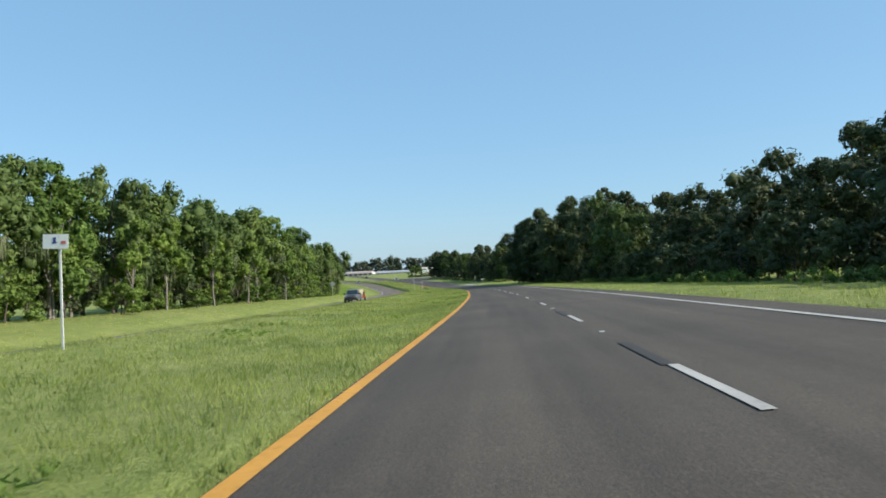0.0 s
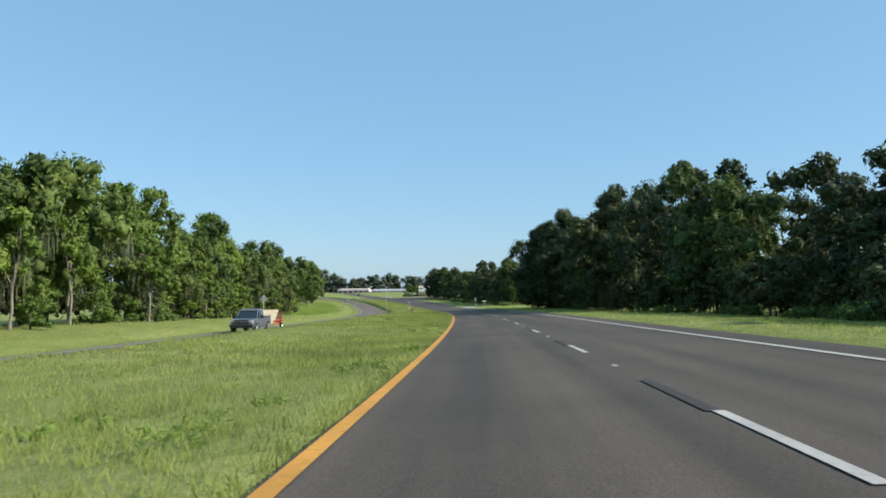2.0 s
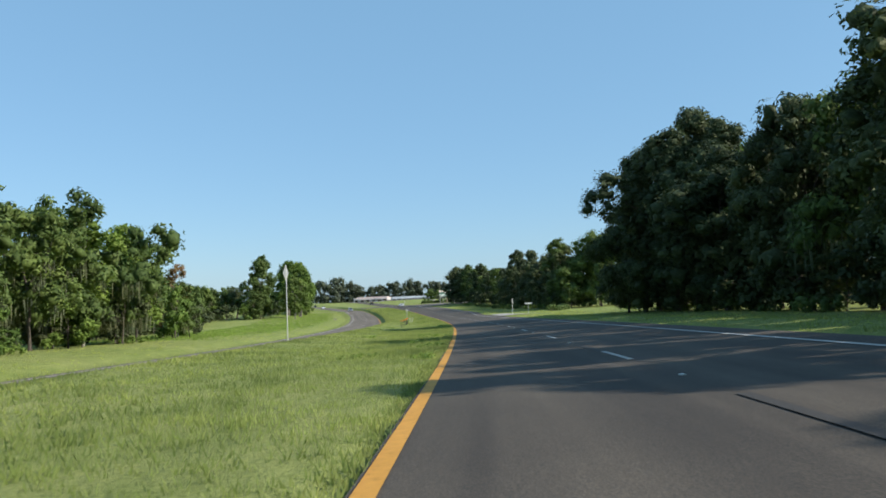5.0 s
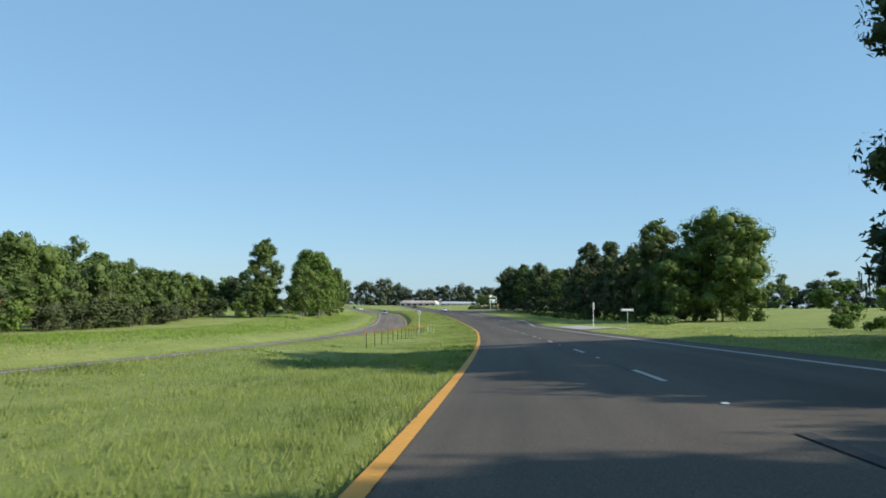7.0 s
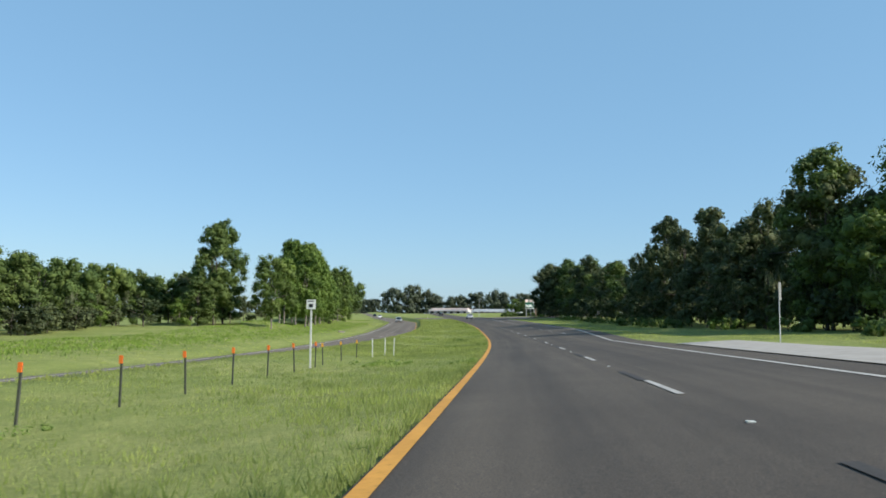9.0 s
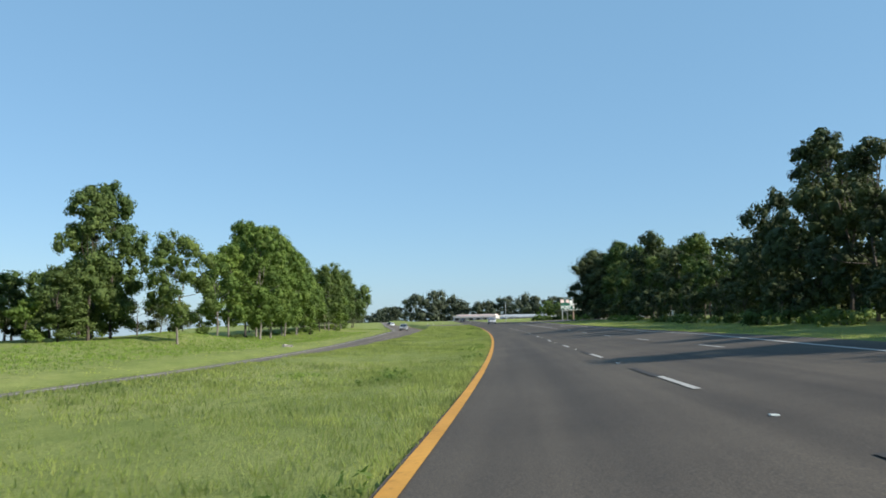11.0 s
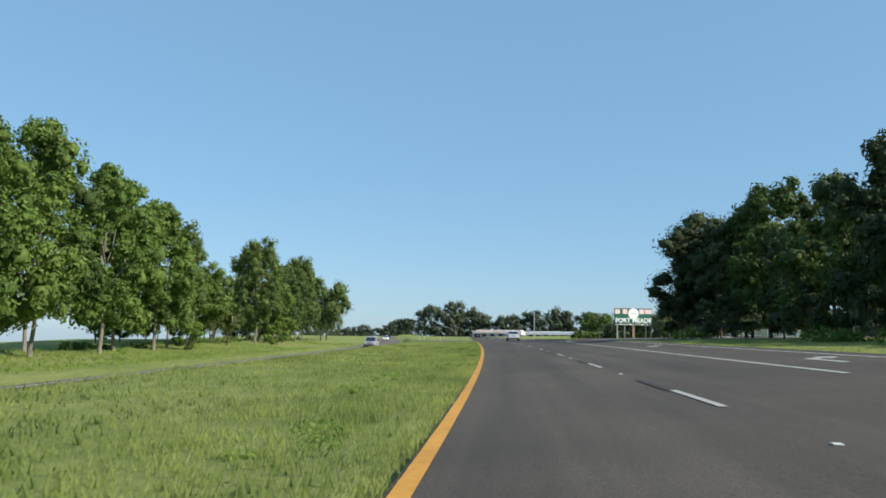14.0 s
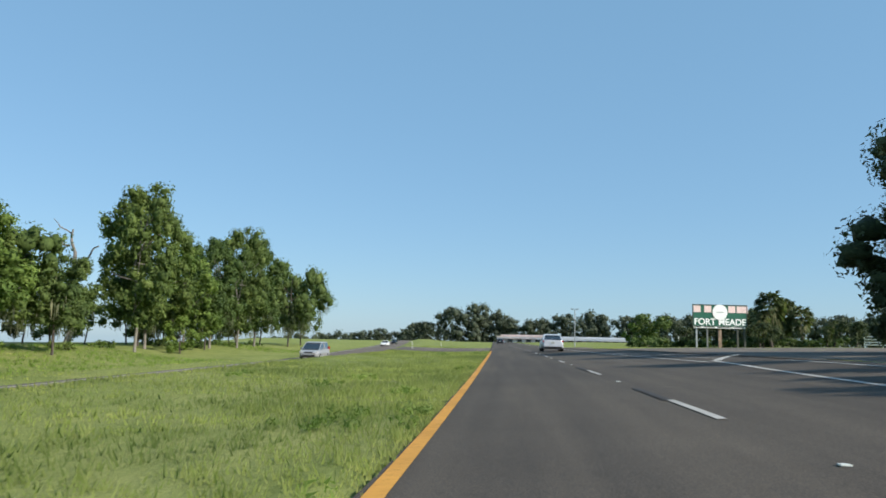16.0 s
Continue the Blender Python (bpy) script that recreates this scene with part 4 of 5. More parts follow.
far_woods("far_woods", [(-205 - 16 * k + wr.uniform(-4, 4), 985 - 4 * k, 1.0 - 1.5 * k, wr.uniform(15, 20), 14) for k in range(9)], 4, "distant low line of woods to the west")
for k in range(16):
    tree("ACB"[k % 3], 398 - 9 * k + wr.uniform(-4, 4), 84 + 7.5 * k + wr.uniform(-4, 4), wr.uniform(8.5, 11.0))


# ---- roadside signs and posts ----
def on_road(y, u, turn=0.0, lift=0.0):
    s = station_of(y, u)
    return Matrix.Translation(spot(s, u, lift)) @ pose(0, 0, 0, 0, 0, heading(s) + turn)


def post_in(root, h, r=0.03, mat="steel", name="post"):
    """A perforated U-channel post: a web and two lips."""
    bm = boxed(0, 0, h / 2 - 0.15, r * 2, 0.008, h + 0.3)
    box(bm, -r, 0.012, h / 2 - 0.15, 0.008, 0.03, h + 0.3)
    box(bm, r, 0.012, h / 2 - 0.15, 0.008, 0.03, h + 0.3)
    return part(name, bm, MAT[mat], root)


def panel(bm_w, bm_h, z, diamond=False, y=-0.03, thick=0.006):
    turn = pose(0, 0, 0, 0, 45, 0) if diamond else None
    return boxed(0, y, z, bm_w, thick, bm_h, 0.002, turn)


def route_sign():
    root = anchor("route_sign", on_road(18.5, -8.7, 0, -0.08), "white rectangular route sign on a thin pale post", "road sign", "road signs")
    post_in(root, 2.68, 0.022, "pale_steel")
    plate = part("panel", boxed(-0.08, -0.03, 2.72, 0.64, 0.006, 0.35, 0.002, pose(0, 0, 0, 0, 2, 0)), MAT["white_paint"], root)
    part("shield", boxed(-0.10, -0.038, 2.76, 0.07, 0.004, 0.12, 0.001), MAT["blue"], plate, "dark blue shield")
    part("wing", boxed(-0.10, -0.038, 2.69, 0.12, 0.003, 0.03, 0.001), MAT["blue"], plate)
    part("bar", boxed(0.12, -0.038, 2.69, 0.12, 0.004, 0.07, 0.001), MAT["red_patch"], plate, "faded red bar")
    for x in (-0.05, 0.05):
        part("bolt", boxed(0, -0.040, 2.72 + x * 2.5, 0.016, 0.01, 0.016, 0.003), MAT["steel"], root)


def marker_sign():
    root = anchor("route_sign", on_road(250.4, -5.7, 0), "small white route sign with black shield on slim post", "road sign", "road signs")
    post_in(root, 2.35, 0.025, "pale_steel")
    plate = part("panel", panel(0.32, 0.32, 2.2), MAT["white_paint"], root)
    part("shield", boxed(0, -0.040, 2.16, 0.14, 0.004, 0.12, 0.002), MAT["black_paint"], plate)
    part("bar", boxed(0, -0.040, 2.31, 0.2, 0.004, 0.03, 0.001), MAT["black_paint"], plate)


def diamond_sign(y, u, h, side, turn):
    root = anchor("warning_sign", on_road(y, u, turn), "diamond warning sign seen from its bare grey back", "road sign", "road signs")
    post_in(root, h, 0.028, "pale_steel")
    part("panel", panel(side, side, h - side * 0.62, True, 0.03), MAT["sign_back"], root)
    part("brace", boxed(0, 0.02, h - side * 0.62, side * 0.8, 0.012, 0.03, 0.002), MAT["steel"], root)


def edge_sign():
    root = anchor("road_sign", on_road(260, 12.5, 62), "narrow grey sign panel on a tall post beside the driveway", "road sign", "road signs")
    post_in(root, 2.6, 0.03, "pale_steel")
    part("panel", panel(0.62, 0.76, 2.25), MAT["sign_grey"], root)


def street_sign():
    root = anchor("street_sign", on_road(244.5, 13.0, 8), "pale street-name blade on a short leaning post", "street sign", "road signs")
    part("post", rodded((0.03, 0, -0.3), (0, 0, 1.62), 0.03), MAT["steel"], root)
    part("blade", boxed(0, 0, 1.72, 1.15, 0.012, 0.22, 0.004), MAT["sign_back"], root)
    part("bar", boxed(0, -0.009, 1.72, 0.85, 0.004, 0.08, 0.001), MAT["white_paint"], root)
    part("bracket", boxed(0, 0, 1.6, 0.06, 0.05, 0.08, 0.005), MAT["steel"], root)


route_sign()
marker_sign()
diamond_sign(157.4, -25.9, 3.3, 0.85, 0)
diamond_sign(168.6, -9.4, 4.3, 0.70, 84)
edge_sign()
street_sign()


def delineator(h, post, tip, label):
    root = anchor("delineator", Matrix(), label, "delineator post", "median delineators")
    post_in(root, h, 0.014, post)
    if tip:
        part("reflector", boxed(0, -0.02, h - 0.04, 0.07, 0.012, 0.14, 0.004), MAT[tip], root)
    return root


dark_one = delineator(0.90, "dark_post", "orange", "dark steel delineator post with an orange reflector in the grass median")
amber_one = delineator(0.82, "dark_post", "amber", "dark delineator post with an amber reflector in the grass median")
white_one = delineator(0.9, "white_paint", "", "slim white delineator post in the grass median")
seen = set()
lean_rng = random.Random(4)


def stand(proto, y, u, turn=0.0):
    m = on_road(y, u, turn) @ pose(0, 0, 0, lean_rng.uniform(-2.5, 2.5), lean_rng.uniform(-2.5, 2.5), 0)
    if proto in seen:
        return copy_thing(proto, m)
    seen.add(proto)
    proto.matrix_basis = m
    return proto


for y in (214.2, 217.2, 220.1, 223.0, 225.9, 228.8, 231.7, 234.7, 237.5, 240.2, 242.9, 245.6, 248.3, 250.9):
    stand(dark_one, y, -5.65)
for y in (252.6, 255.8, 259.0):
    stand(amber_one, y, -5.8)
for y, u in ((261.0, -5.4), (263.6, -5.2), (264.7, -4.9), (486.0, -9.5), (500.0, -7.0), (503.0, -11.5)):
    stand(white_one, y, u)


def culvert():
    root = anchor("culvert", on_road(361.0, -24.4, 90), "pale concrete culvert end set in the grass bank", "culvert")
    bm = boxed(0, 0, 0.1, 1.3, 0.26, 0.4, 0.03)
    part("headwall", bm, MAT["concrete"], root)
    for x in (-0.6, 0.6):
        part("wing_wall", boxed(x, -0.45, 0.05, 0.16, 0.8, 0.28, 0.03, pose(0, 0, 0, 0, 0, -18 * x)), MAT["concrete"], root)


culvert()


# ---- billboard ----
def lettering(text, size):
    cu = bpy.data.curves.new("letters", "FONT")
    cu.body, cu.size, cu.extrude, cu.offset = text, size, 0.02, 0.022 * size
    cu.align_x, cu.align_y = "CENTER", "CENTER"
    ob = bpy.data.objects.new("letters", cu)
    me = bpy.data.meshes.new_from_object(ob)
    bpy.data.objects.remove(ob)
    return me


def billboard():
    base = Vector((-13.4, 521.0, 1.75))
    root = anchor("billboard", Matrix.Translation(base) @ pose(0, 0, 0, 0, 0, 18), "green town billboard on timber posts with a round white emblem", "billboard")
    W, H, Z = 8.3, 3.25, 3.65
    board = part("board", boxed(0, 0, Z + H / 2, W, 0.12, H, 0.02), MAT["green_sign"], root)
    edge = bmesh.new()
    for s in (-1, 1):
        box(edge, s * W / 2, -0.04, Z + H / 2, 0.1, 0.16, H + 0.1, 0.01)
        box(edge, 0, -0.04, Z + H / 2 + s * H / 2, W + 0.1, 0.16, 0.1, 0.01)
    part("border", edge, MAT["dark_post"], root)
    for x in (-3.5, -1.85, 1.85, 3.15, 4.0):
        part("picture", boxed(x, -0.075, Z + H * 0.80, 1.1 if abs(x) < 4 else 0.6, 0.03, 1.0, 0.01), MAT["pale_pink"], board, "faded pale pink picture square")
    part("emblem", bmesh_disc(0, -0.12, Z + H * 0.66, 1.16), MAT["bright_white"], board, "round white emblem")
    part("emblem_bar", boxed(0, -0.15, Z + H * 0.66, 1.1, 0.01, 0.12, 0.002), MAT["sign_back"], board)
    me = lettering("FORT MEADE", 1.34)
    me.materials.append(MAT["bright_white"])
    words = put("letters", me, board, "white block letters")
    words.matrix_basis = Matrix.Translation((0, -0.09, Z + H * 0.20)) @ pose(0, 0, 0, 90, 0, 0)
    part("text_strip", boxed(-0.1, -0.09, Z - 0.12, W * 0.96, 0.06, 0.32, 0.01), MAT["white_paint"], root, "narrow white strip below the board")
    for x, w in ((-3.6, 1.4), (-1.7, 1.7), (0.6, 2.2), (2.9, 1.5)):
        part("text_bar", boxed(x, -0.125, Z - 0.12, w, 0.01, 0.12, 0.002), MAT["black_paint"], root)
    for x, w, mat in ((-3.55, 0.22, "sign_back"), (-1.9, 0.20, "sign_grey"), (2.75, 0.30, "dark_post"), (3.85, 0.30, "dark_post")):
        part("post", boxed(x, 0.2, Z / 2 + 0.5, w, 0.24, Z + 2.2, 0.02), MAT[mat], root)
    part("post", boxed(0.05, 0.22, Z / 2 + 0.4, 0.5, 0.2, Z + 1.9, 0.02), MAT["timber"], root, "weathered reddish timber post")


def bmesh_disc(x, y, z, r):
    bm = bmesh.new()
    bmesh.ops.create_cone(bm, cap_ends=True, segments=40, radius1=r, radius2=r, depth=0.06, matrix=Matrix.Translation((x, y, z)) @ pose(0, 0, 0, 90, 0, 0))
    return bm


billboard()


# ---- vehicles ----
def loft(rings):
    """A skin through rings of points, closed at both ends."""
    bm = bmesh.new()
    rows = [[bm.verts.new(p) for p in r] for r in rings]
    n = len(rows[0])
    for a, b in zip(rows, rows[1:]):
        for k in range(n):
            bm.faces.new((a[k], a[(k + 1) % n], b[(k + 1) % n], b[k]))
    bm.faces.new(rows[0])
    bm.faces.new(list(reversed(rows[-1])))
    bmesh.ops.recalc_face_normals(bm, faces=bm.faces)
    edges = [e for e in bm.edges if e.calc_face_angle(0) > 0.9]
    bmesh.ops.bevel(bm, geom=edges, offset=0.035, segments=2, affect="EDGES", clamp_overlap=True)
    return bm


def hull(stations):
    """Lower body: rings of (y, half width, sill, belt)."""
    rings = []
    for y, w, a, b in stations:
        m = a + (b - a) * 0.55
        half = [(w * 0.84, a), (w * 0.97, a + 0.10), (w, m), (w * 0.95, b - 0.05), (w * 0.86, b)]
        rings.append([(x, y, z) for x, z in half] + [(-x, y, z) for x, z in reversed(half)])
    return loft(rings)


def cabin(stations):
    """Glasshouse: rings of (y, half width below, height below, half width above, height above)."""
    return loft([[(wb, y, zb), (wt, y, zt), (-wt, y, zt), (-wb, y, zb)] for y, wb, zb, wt, zt in stations])


def wheel(root, x, y, r, w):
    bm = bmesh.new()
    bmesh.ops.create_cone(bm, cap_ends=True, segments=24, radius1=r, radius2=r, depth=w, matrix=Matrix.Translation((x, y, r)) @ pose(0, 0, 0, 0, 90, 0))
    bmesh.ops.bevel(bm, geom=[e for e in bm.edges if e.calc_face_angle(0) > 1], offset=0.03, segments=2, affect="EDGES")
    whole = part("wheel", bm, MAT["rubber"], root, "black tyre on a metal rim")
    s = 1 if x > 0 else -1
    bm = bmesh.new()
    bmesh.ops.create_cone(bm, cap_ends=True, segments=20, radius1=r * 0.66, radius2=r * 0.58, depth=0.03, matrix=Matrix.Translation((x + s * (w / 2 + 0.004), y, r)) @ pose(0, 0, 0, 0, 90 * s, 0))
    part("rim", bm, MAT["alloy"], whole)
    bm = bmesh.new()
    bmesh.ops.create_cone(bm, cap_ends=True, segments=10, radius1=r * 0.16, radius2=r * 0.14, depth=0.03, matrix=Matrix.Translation((x + s * (w / 2 + 0.022), y, r)) @ pose(0, 0, 0, 0, 90 * s, 0))
    part("hub", bm, MAT["steel"], whole)


def sedan(name, m, paint, label, group="moving traffic"):
    root = anchor(name, m, label, "car", group)
    body = part("body", hull([(-2.36, 0.72, 0.42, 0.86), (-2.24, 0.86, 0.30, 0.98), (-1.6, 0.90, 0.22, 1.01), (0.0, 0.91, 0.20, 0.98), (1.2, 0.90, 0.22, 0.94), (2.0, 0.85, 0.26, 0.80), (2.34, 0.68, 0.36, 0.64)]), MAT[paint], root, smooth=False)
    part("glasshouse", cabin([(-1.95, 0.70, 0.97, 0.66, 0.985), (-1.15, 0.80, 0.98, 0.60, 1.38), (0.15, 0.82, 0.96, 0.60, 1.42), (1.15, 0.78, 0.93, 0.70, 0.95)]), MAT["glass"], root, "dark tinted windows")
    part("roof", cabin([(-1.30, 0.62, 1.34, 0.58, 1.365), (-0.9, 0.64, 1.385, 0.58, 1.445), (0.0, 0.64, 1.40, 0.58, 1.455), (0.35, 0.62, 1.36, 0.58, 1.385)]), MAT[paint], root)
    for s in (-1, 1):
        bm = rodded((s * 0.77, -1.75, 1.0), (s * 0.61, -1.15, 1.39), 0.045, 0.04, 6)
        part("rear_pillar", bm, MAT[paint], root)
        part("tail_lamp", boxed(s * 0.70, -2.25, 0.84, 0.30, 0.12, 0.17, 0.03), MAT["tail"], root, "red tail lamp")
        part("headlamp", boxed(s * 0.62, 2.10, 0.68, 0.34, 0.26, 0.14, 0.03), MAT["lamp"], root)
        part("mirror", boxed(s * 0.98, 0.72, 1.02, 0.16, 0.10, 0.12, 0.03), MAT[paint], root)
        for y in (-1.42, 1.40):
            wheel(root, s * 0.80, y, 0.325, 0.21)
    part("bumper", boxed(0, -2.33, 0.50, 1.56, 0.14, 0.26, 0.05), MAT[paint], root)
    part("lower_trim", boxed(0, -2.31, 0.33, 1.45, 0.14, 0.14, 0.03), MAT["trim"], root)
    plate = part("number_plate", boxed(0, -2.41, 0.72, 0.32, 0.02, 0.16, 0.005), MAT["plate"], root, "pale plate with a plain dark bar")
    part("plate_bar", boxed(0, -2.425, 0.72, 0.22, 0.008, 0.05, 0.002), MAT["trim"], plate)
    part("trunk_line", boxed(0, -2.30, 0.97, 1.35, 0.06, 0.025, 0.006), MAT["trim"], root)
    return root


def minivan(m, label, paint="silver", name="minivan"):
    root = anchor(name, m, label, "minivan", "moving traffic")
    part("body", hull([(-2.50, 0.80, 0.38, 1.02), (-2.42, 0.95, 0.28, 1.06), (0.4, 0.98, 0.22, 1.05), (1.5, 0.96, 0.24, 0.99), (2.2, 0.90, 0.28, 0.86), (2.52, 0.72, 0.36, 0.68)]), MAT[paint], root)
    part("glasshouse", cabin([(-2.44, 0.86, 1.03, 0.78, 1.10), (-2.25, 0.87, 1.04, 0.72, 1.64), (0.3, 0.88, 1.03, 0.72, 1.68), (1.72, 0.84, 0.95, 0.76, 0.98)]), MAT["glass"], root, "dark windows and raked windscreen")
    part("roof", cabin([(-2.36, 0.76, 1.56, 0.70, 1.62), (-2.0, 0.78, 1.62, 0.70, 1.72), (0.1, 0.78, 1.62, 0.70, 1.73), (0.55, 0.74, 1.56, 0.70, 1.62)]), MAT[paint], root)
    for s in (-1, 1):
        part("front_pillar", rodded((s * 0.84, 1.66, 0.98), (s * 0.73, 0.42, 1.64), 0.04, 0.04, 6), MAT[paint], root)
        part("middle_pillar", rodded((s * 0.90, -0.5, 1.02), (s * 0.75, -0.5, 1.62), 0.05, 0.05, 6), MAT[paint], root)
        part("headlamp", boxed(s * 0.68, 2.32, 0.74, 0.36, 0.26, 0.18, 0.04), MAT["lamp"], root, "clear headlamp")
        part("mirror", boxed(s * 1.06, 1.05, 1.08, 0.18, 0.10, 0.16, 0.03), MAT[paint], root)
        part("tail_lamp", boxed(s * 0.86, -2.46, 1.1, 0.14, 0.1, 0.42, 0.02), MAT["tail"], root)
        for y in (-1.55, 1.5):
            wheel(root, s * 0.86, y, 0.34, 0.22)
    part("grille", boxed(0, 2.47, 0.70, 0.80, 0.10, 0.15, 0.02), MAT["trim"], root)
    part("intake", boxed(0, 2.49, 0.42, 1.2, 0.10, 0.14, 0.02), MAT["trim"], root)
    return root


def pickup(m):
    root = anchor("pickup_truck", m, "grey crew-cab pickup truck towing a low trailer", "pickup truck", "moving traffic")
    p = MAT["grey_car"]
    part("body", hull([(-2.95, 0.88, 0.55, 1.16), (-2.85, 0.98, 0.48, 1.20), (-0.9, 1.0, 0.44, 1.20), (1.1, 1.0, 0.44, 1.20), (2.0, 0.99, 0.46, 1.22), (2.75, 0.95, 0.50, 1.14), (2.92, 0.86, 0.54, 1.02)]), p, root)
    part("bed_floor", boxed(0, -1.95, 1.19, 1.5, 1.75, 0.05, 0.01), MAT["trim"], root)
    for s in (-1, 1):
        part("bed_rail", boxed(s * 0.90, -1.95, 1.26, 0.14, 1.85, 0.14, 0.03), p, root)
        part("step_bar", rodded((s * 0.98, -0.9, 0.42), (s * 0.98, 1.1, 0.42), 0.05, 0.05, 8), MAT["alloy"], root, "bright side step bar")
        part("headlamp", boxed(s * 0.74, 2.84, 0.98, 0.34, 0.14, 0.22, 0.03), MAT["lamp"], root)
        part("mirror", boxed(s * 1.14, 0.95, 1.32, 0.22, 0.12, 0.28, 0.03), MAT["trim"], root)
        part("front_pillar", rodded((s * 0.86, 1.42, 1.2), (s * 0.72, 0.62, 1.86), 0.045, 0.04, 6), p, root)
        part("middle_pillar", rodded((s * 0.91, 0.05, 1.2), (s * 0.74, 0.05, 1.86), 0.05, 0.05, 6), p, root)
        part("wheel_arch", boxed(s * 0.985, 1.95, 0.82, 0.06, 1.0, 0.12, 0.03), MAT["trim"], root)
        part("wheel_arch", boxed(s * 0.985, -1.75, 0.82, 0.06, 1.0, 0.12, 0.03), MAT["trim"], root)
        for y in (-1.75, 1.95):
            wheel(root, s * 0.88, y, 0.42, 0.28)
    part("glasshouse", cabin([(-1.05, 0.86, 1.19, 0.78, 1.30), (-0.92, 0.88, 1.19, 0.72, 1.86), (0.55, 0.89, 1.19, 0.72, 1.88), (1.5, 0.86, 1.2, 0.80, 1.22)]), MAT["glass"], root, "dark side windows and windscreen")
    part("roof", cabin([(-1.0, 0.76, 1.78, 0.72, 1.84), (-0.85, 0.78, 1.84, 0.70, 1.93), (0.45, 0.78, 1.84, 0.70, 1.94), (0.75, 0.76, 1.76, 0.72, 1.82)]), p, root)
    grille = part("grille", boxed(0, 2.90, 0.98, 1.12, 0.10, 0.30, 0.02), MAT["trim"], root, "black grille with a bright bar")
    part("grille_bar", boxed(0, 2.96, 0.98, 1.1, 0.03, 0.05, 0.01), MAT["alloy"], grille)
    part("bumper", boxed(0, 2.98, 0.62, 1.86, 0.16, 0.26, 0.04), MAT["trim"], root)
    part("rear_bumper", boxed(0, -3.0, 0.60, 1.8, 0.16, 0.18, 0.03), MAT["alloy"], root)


def trailer(m):
    root = anchor("utility_trailer", m, "red-orange utility trailer carrying a slanted plywood panel", "trailer", "moving traffic")
    r = MAT["trailer_red"]
    for s in (-1, 1):
        part("side_rail", boxed(s * 0.9, 0, 0.62, 0.08, 3.4, 0.12, 0.01), r, root)
        part("top_rail", boxed(s * 0.9, 0, 0.92, 0.06, 3.4, 0.06, 0.01), r, root)
        for y in (-1.6, -0.5, 0.5, 1.6):
            part("stake", boxed(s * 0.9, y, 0.78, 0.05, 0.06, 0.34, 0.01), r, root)
        part("fender", boxed(s * 1.08, -0.55, 0.74, 0.26, 0.95, 0.05, 0.02), r, root)
        wheel(root, s * 1.06, -0.55, 0.33, 0.2)
        part("gate_post", boxed(s * 0.86, -1.68, 1.15, 0.05, 0.05, 1.1, 0.01), r, root)
        part("tail_lamp", boxed(s * 0.82, -1.74, 0.62, 0.14, 0.05, 0.09, 0.01), MAT["tail"], root)
    part("deck", boxed(0, 0, 0.58, 1.76, 3.4, 0.06, 0.01), MAT["plywood"], root)
    part("end_gate", boxed(0, -1.68, 1.05, 1.7, 0.03, 0.85, 0.01), MAT["timber"], root, "rusty mesh ramp gate stood upright")
    part("drawbar", rodded((0, 1.7, 0.55), (0, 2.9, 0.5), 0.05, 0.05, 8), r, root)
    part("panel", boxed(0, 0.1, 1.18, 1.5, 2.3, 0.04, 0.005, pose(0, 0, 0, -33, 0, 0)), MAT["plywood"], root, "pale plywood sheet leaning up to the rear")
    part("load", boxed(0.1, 0.5, 0.74, 1.2, 1.4, 0.25, 0.05), MAT["plywood"], root)


R2 = 0.03
sedan("sedan", on_road(463.0, 5.2, 0, R2), "silver", "silver sedan driving away in the outer lane")
pickup(on_road(114.0, -16.8, 180, R2))
trailer(on_road(119.9, -16.8, 180, R2))
minivan(on_road(465.0, float(far_lane(465)) - 1.8, 180, R2), "silver minivan coming towards on the other carriageway", "grey_silver")
sedan("sedan", on_road(600, 1.9, 0, R2), "dark_car", "dark sedan far ahead in the inner lane")
sedan("sedan", on_road(585, float(far_lane(585)) - 1.8, 180, R2), "white_car", "white sedan far off on the other carriageway")
sedan("sedan", on_road(640, float(far_lane(640)) - 1.8, 180, R2), "dark_car", "dark sedan far off on the other carriageway")


# ---- far buildings, pole, fence ----
def shop(x, y, z, w, d, h, roofmat, label, turn=0.0, doors=5):
    root = anchor("shop_building", Matrix.Translation((x, y, z)) @ pose(0, 0, 0, 0, 0, turn), label, "building", "far shops")
    part("wall", boxed(0, 0, h / 2 - 0.5, w, d, h + 1.0, 0.03), MAT["wall_white"], root)
    bm = boxed(0, 0, h + 0.15, w + 1.0, d + 1.0, 0.3, 0.03)
    box(bm, 0, 0.5, h + 0.75, w * 0.92, d * 0.6, 0.9, 0.2)
    part("roof", bm, MAT[roofmat], root)
    part("canopy", boxed(0, -d / 2 - 0.9, h * 0.72, w * 0.96, 1.8, 0.25, 0.02), MAT[roofmat], root)
    for k in range(doors):
        px = -w * 0.42 + w * 0.84 * k / max(1, doors - 1)
        win = part("window", boxed(px, -d / 2 - 0.03, h * 0.36, w / doors * 0.55, 0.06, h * 0.5, 0.01), MAT["trim"], root)
        part("pane", boxed(px, -d / 2 - 0.07, h * 0.36, w / doors * 0.5, 0.03, h * 0.44, 0.005), MAT["glass"], win)
    return root


shop(-96, 838, 3.5, 32, 14, 3.6, "roof_pink", "long low white shop with a pinkish roof", -6, 6)
shop(-58, 832, 3.4, 40, 12, 3.0, "roof_grey", "long low pale building with a light grey roof", 3, 8)


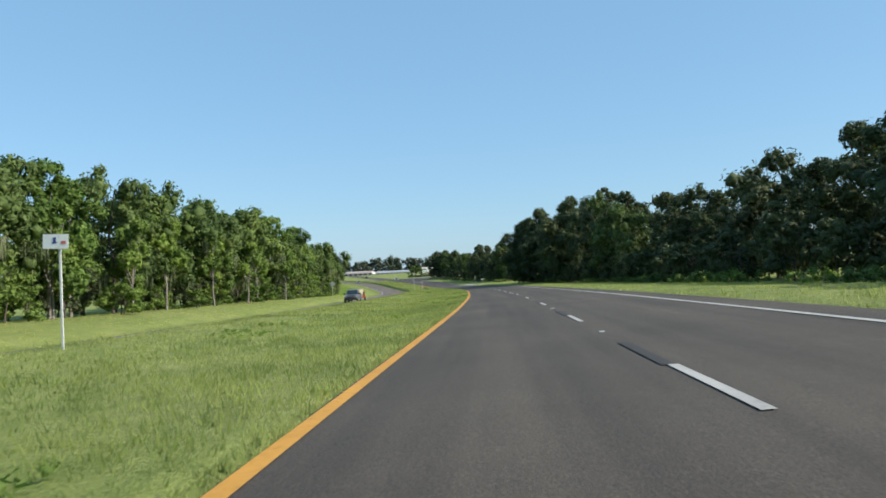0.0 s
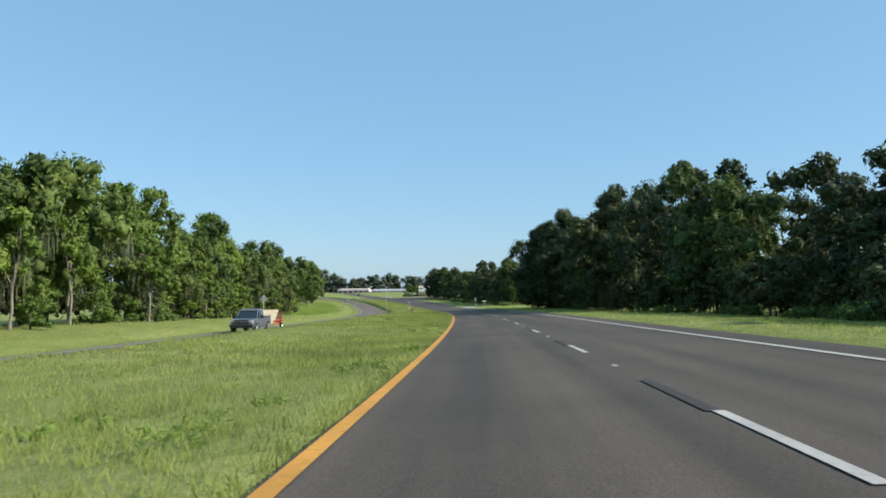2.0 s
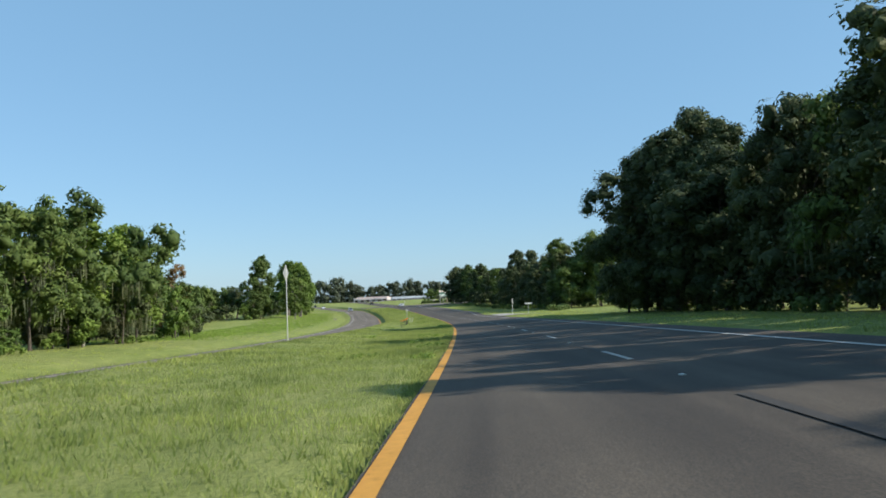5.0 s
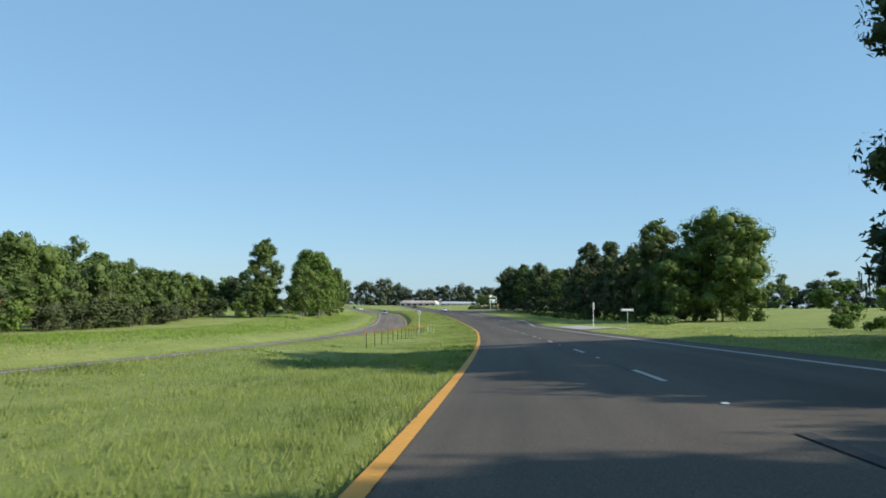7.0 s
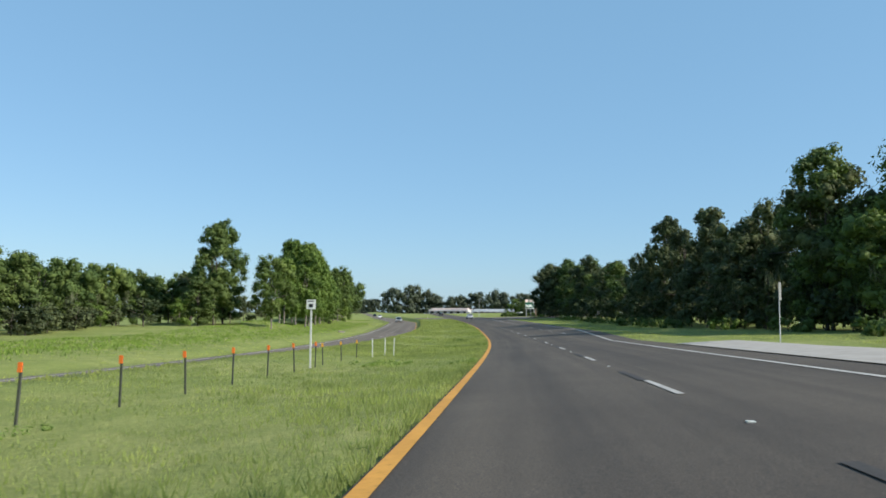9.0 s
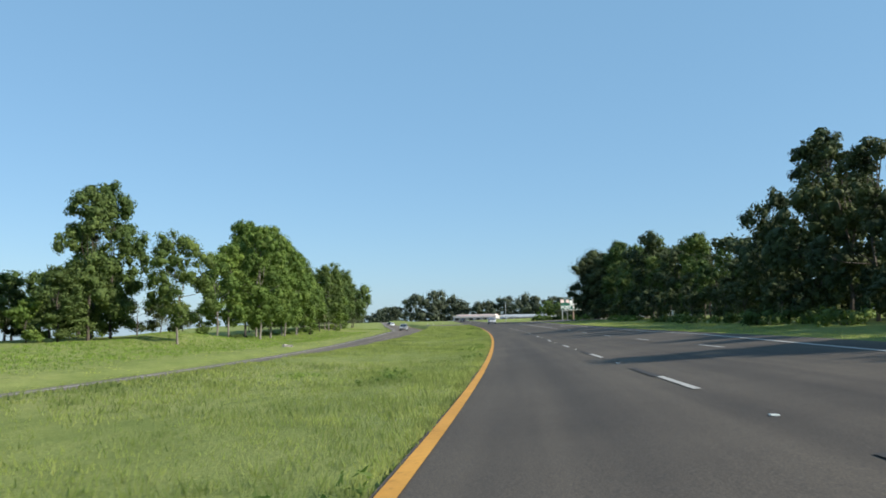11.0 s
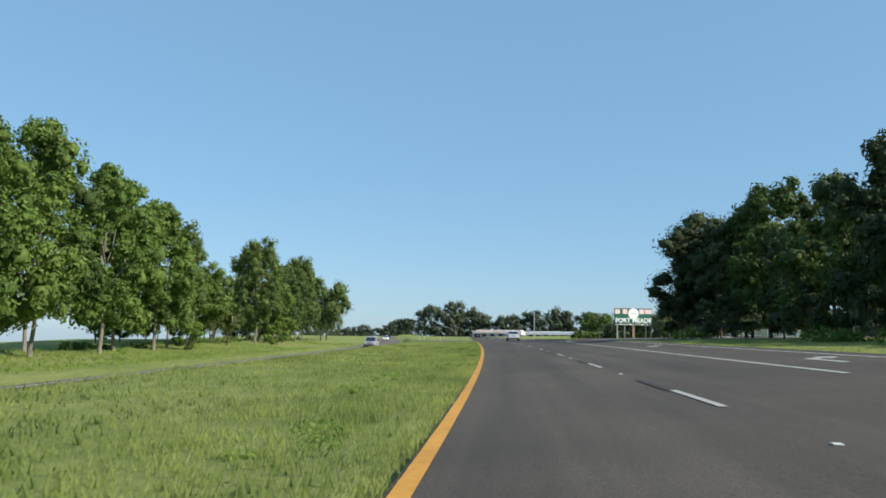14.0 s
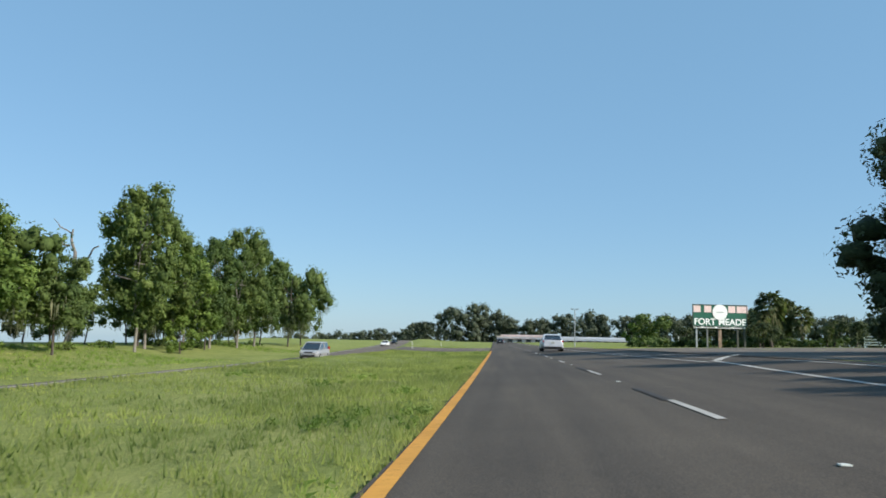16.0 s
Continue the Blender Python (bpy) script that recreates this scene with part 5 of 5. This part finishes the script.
def lamp_mast():
    root = anchor("light_mast", Matrix.Translation((-37, 538, 1.7)), "slim grey light pole beside the road", "light mast")
    part("pole", rodded((0, 0, -0.5), (0, 0, 6.9), 0.11, 0.08, 10), MAT["steel"], root)
    for s in (-1, 1):
        part("lamp_head", boxed(s * 0.4, 0, 6.95, 0.6, 0.3, 0.16, 0.04), MAT["sign_back"], root)


lamp_mast()


def rail_fence():
    base = Matrix.Translation(spot(station_of(522, 62), 62))
    root = anchor("rail_fence", base @ pose(0, 0, 0, 0, 0, -10), "long white rail fence behind the palms", "fence")
    for k in range(9):
        part("post", boxed(-8 + 2.4 * k, 0, 0.75, 0.13, 0.13, 2.0, 0.01), MAT["white_paint"], root)
    for z in (0.4, 0.8, 1.2, 1.6):
        part("rail", boxed(1.6, -0.08, z, 19.4, 0.04, 0.15, 0.01), MAT["white_paint"], root)


rail_fence()
white_post = anchor("marker_post", Matrix.Translation((-17.8, 600, 2.2)), "plain white post by the bushes", "post")
part("post", boxed(0, 0, 1.4, 0.22, 0.22, 3.2, 0.03), MAT["white_paint"], white_post)
part("cap", boxed(0, 0, 3.03, 0.3, 0.3, 0.08, 0.02), MAT["white_paint"], white_post)
minivan(Matrix.Translation((9.0, 562, 2.2)) @ pose(0, 0, 0, 0, 0, 80), "white van parked by the fence", "white_car", "van")
minivan(Matrix.Translation((-25.5, 583, 2.1)) @ pose(0, 0, 0, 0, 0, 95), "pale van parked behind bushes", "white_car", "van")


# ---- grass and weeds ----
def blades(name, seed, count, y0, y1, u0, u1, tall, width, mat, label, clump=0.0, ragged=0.0):
    rng = np.random.default_rng(seed)
    if clump:
        k = int(count / clump)
        cy, cu = rng.uniform(y0, y1, k), rng.uniform(u0, u1, k)
        y, u = np.repeat(cy, int(clump)) + rng.normal(size=k * int(clump)) * 0.10, np.repeat(cu, int(clump)) + rng.normal(size=k * int(clump)) * 0.10
    else:
        y, u = rng.uniform(y0, y1, count), rng.uniform(u0, u1, count)
    keep = (u < -0.10) & (np.abs(u - far_lane(y)) > 4.7) | (u > np.interp(y, [200, 232, 238, 262, 270, 300, 320, 424], [8.5, 8.5, 16.5, 16.5, 8.7, 10.8, 11.2, 11.2]))
    if ragged:
        keep &= rng.uniform(0, 1, len(y)) < np.clip((ragged - u) / 5.0, 0, 1)
    keep &= ~((y > 421) & (y < 497) & (u > 5))
    keep &= ~((y > 472) & (y < 506) & (u < 0))
    y, u = y[keep], u[keep]
    n = len(y)
    base = spot(y, u, -0.03)
    patch = np.array([noise.noise((a * 0.25, b * 0.25, 3.0)) for a, b in zip(base[:, 0], base[:, 1])])
    fine = np.array([noise.noise((a * 1.1, b * 1.1, 9.0)) for a, b in zip(base[:, 0], base[:, 1])])
    h = tall * np.clip(0.78 + 0.45 * patch + 0.32 * fine + rng.normal(size=n) * 0.18, 0.25, 1.7)
    a = rng.uniform(0, 2 * math.pi, n)
    e = np.stack([np.cos(a), np.sin(a), np.zeros(n)], 1) * (width * rng.uniform(0.6, 1.3, n))[:, None]
    b = rng.uniform(0, 2 * math.pi, n)
    tip = base + np.stack([np.cos(b) * h * 0.45, np.sin(b) * h * 0.45, h], 1) * rng.uniform(0.7, 1.1, n)[:, None]
    face = np.cross(e, tip - base)
    face /= np.linalg.norm(face, axis=1)[:, None] + 1e-9
    flip = face[:, 1:2] > 0
    face = np.where(flip, -face, face)
    v = np.stack([np.where(flip, base + e, base - e), np.where(flip, base - e, base + e), tip], 1).reshape(-1, 3)
    me = raw_mesh(name, v, np.arange(n * 3).reshape(-1, 3), mat)
    me.polygons.foreach_set("use_smooth", [True] * n)
    turf = 0.55 * face + np.array([0, 0, 1.0])  # blades catch the light as turf does
    turf /= np.linalg.norm(turf, axis=1)[:, None]
    me.normals_split_custom_set_from_vertices(np.repeat(turf, 3, 0).tolist())
    return tagged(put(name, me), label, "grass", kind="stuff")


G = "long uneven green grass of the mown median"
blades("median_grass", 1, 240000, -4, 480, -4.2, -0.13, 0.18, 0.014, MAT["blade"], G, 8)
blades("edge_grass", 8, 45000, -4, 480, -0.42, -0.10, 0.11, 0.010, MAT["blade"], "short grass creeping over the edge of the asphalt", 6)
blades("median_grass", 2, 190000, -4, 520, -10.9, -4.2, 0.17, 0.022, MAT["blade"], G, 6)
blades("median_grass", 7, 60000, -4, 470, -11.3, -8.4, 0.13, 0.03, MAT["blade"], G, 6)
blades("verge_grass", 3, 120000, 5, 520, 8.4, 22, 0.15, 0.02, MAT["blade"], "long green grass of the right verge", 6)
blades("verge_grass", 4, 45000, 20, 520, -40, -19.5, 0.15, 0.03, MAT["blade"], "grass on the far side of the other carriageway", 5)

blades("bank_grass", 9, 70000, 205, 520, -44, -24.5, 0.30, 0.04, MAT["lush"], "tall unmown grass on the bank below the trees", 6, -24.5)


def weeds(name, seed, count):
    """Darker broad-leaved weed patches near the edge of the asphalt."""
    rng = np.random.default_rng(seed)
    k = count // 9
    y = np.repeat(rng.uniform(0, 470, k), 9) + rng.normal(size=k * 9) * 0.8
    u = np.minimum(np.repeat(-0.5 - 8 * rng.uniform(0, 1, k) ** 2.0, 9) + rng.normal(size=k * 9) * 0.28, -0.28)
    p = spot(y, u, 0.09)
    v = leaf_cloud(rng, p, rng.uniform(0.08, 0.20, k * 9), 22, 0.036, 2.8, 0.6)
    ob = put(name, raw_mesh(name, v, tris(len(v) // 3), MAT["weed"]))
    return tagged(ob, "dark green broad-leaved weeds in patches among the grass", "weeds", kind="stuff")


weeds("weeds", 6, 630)
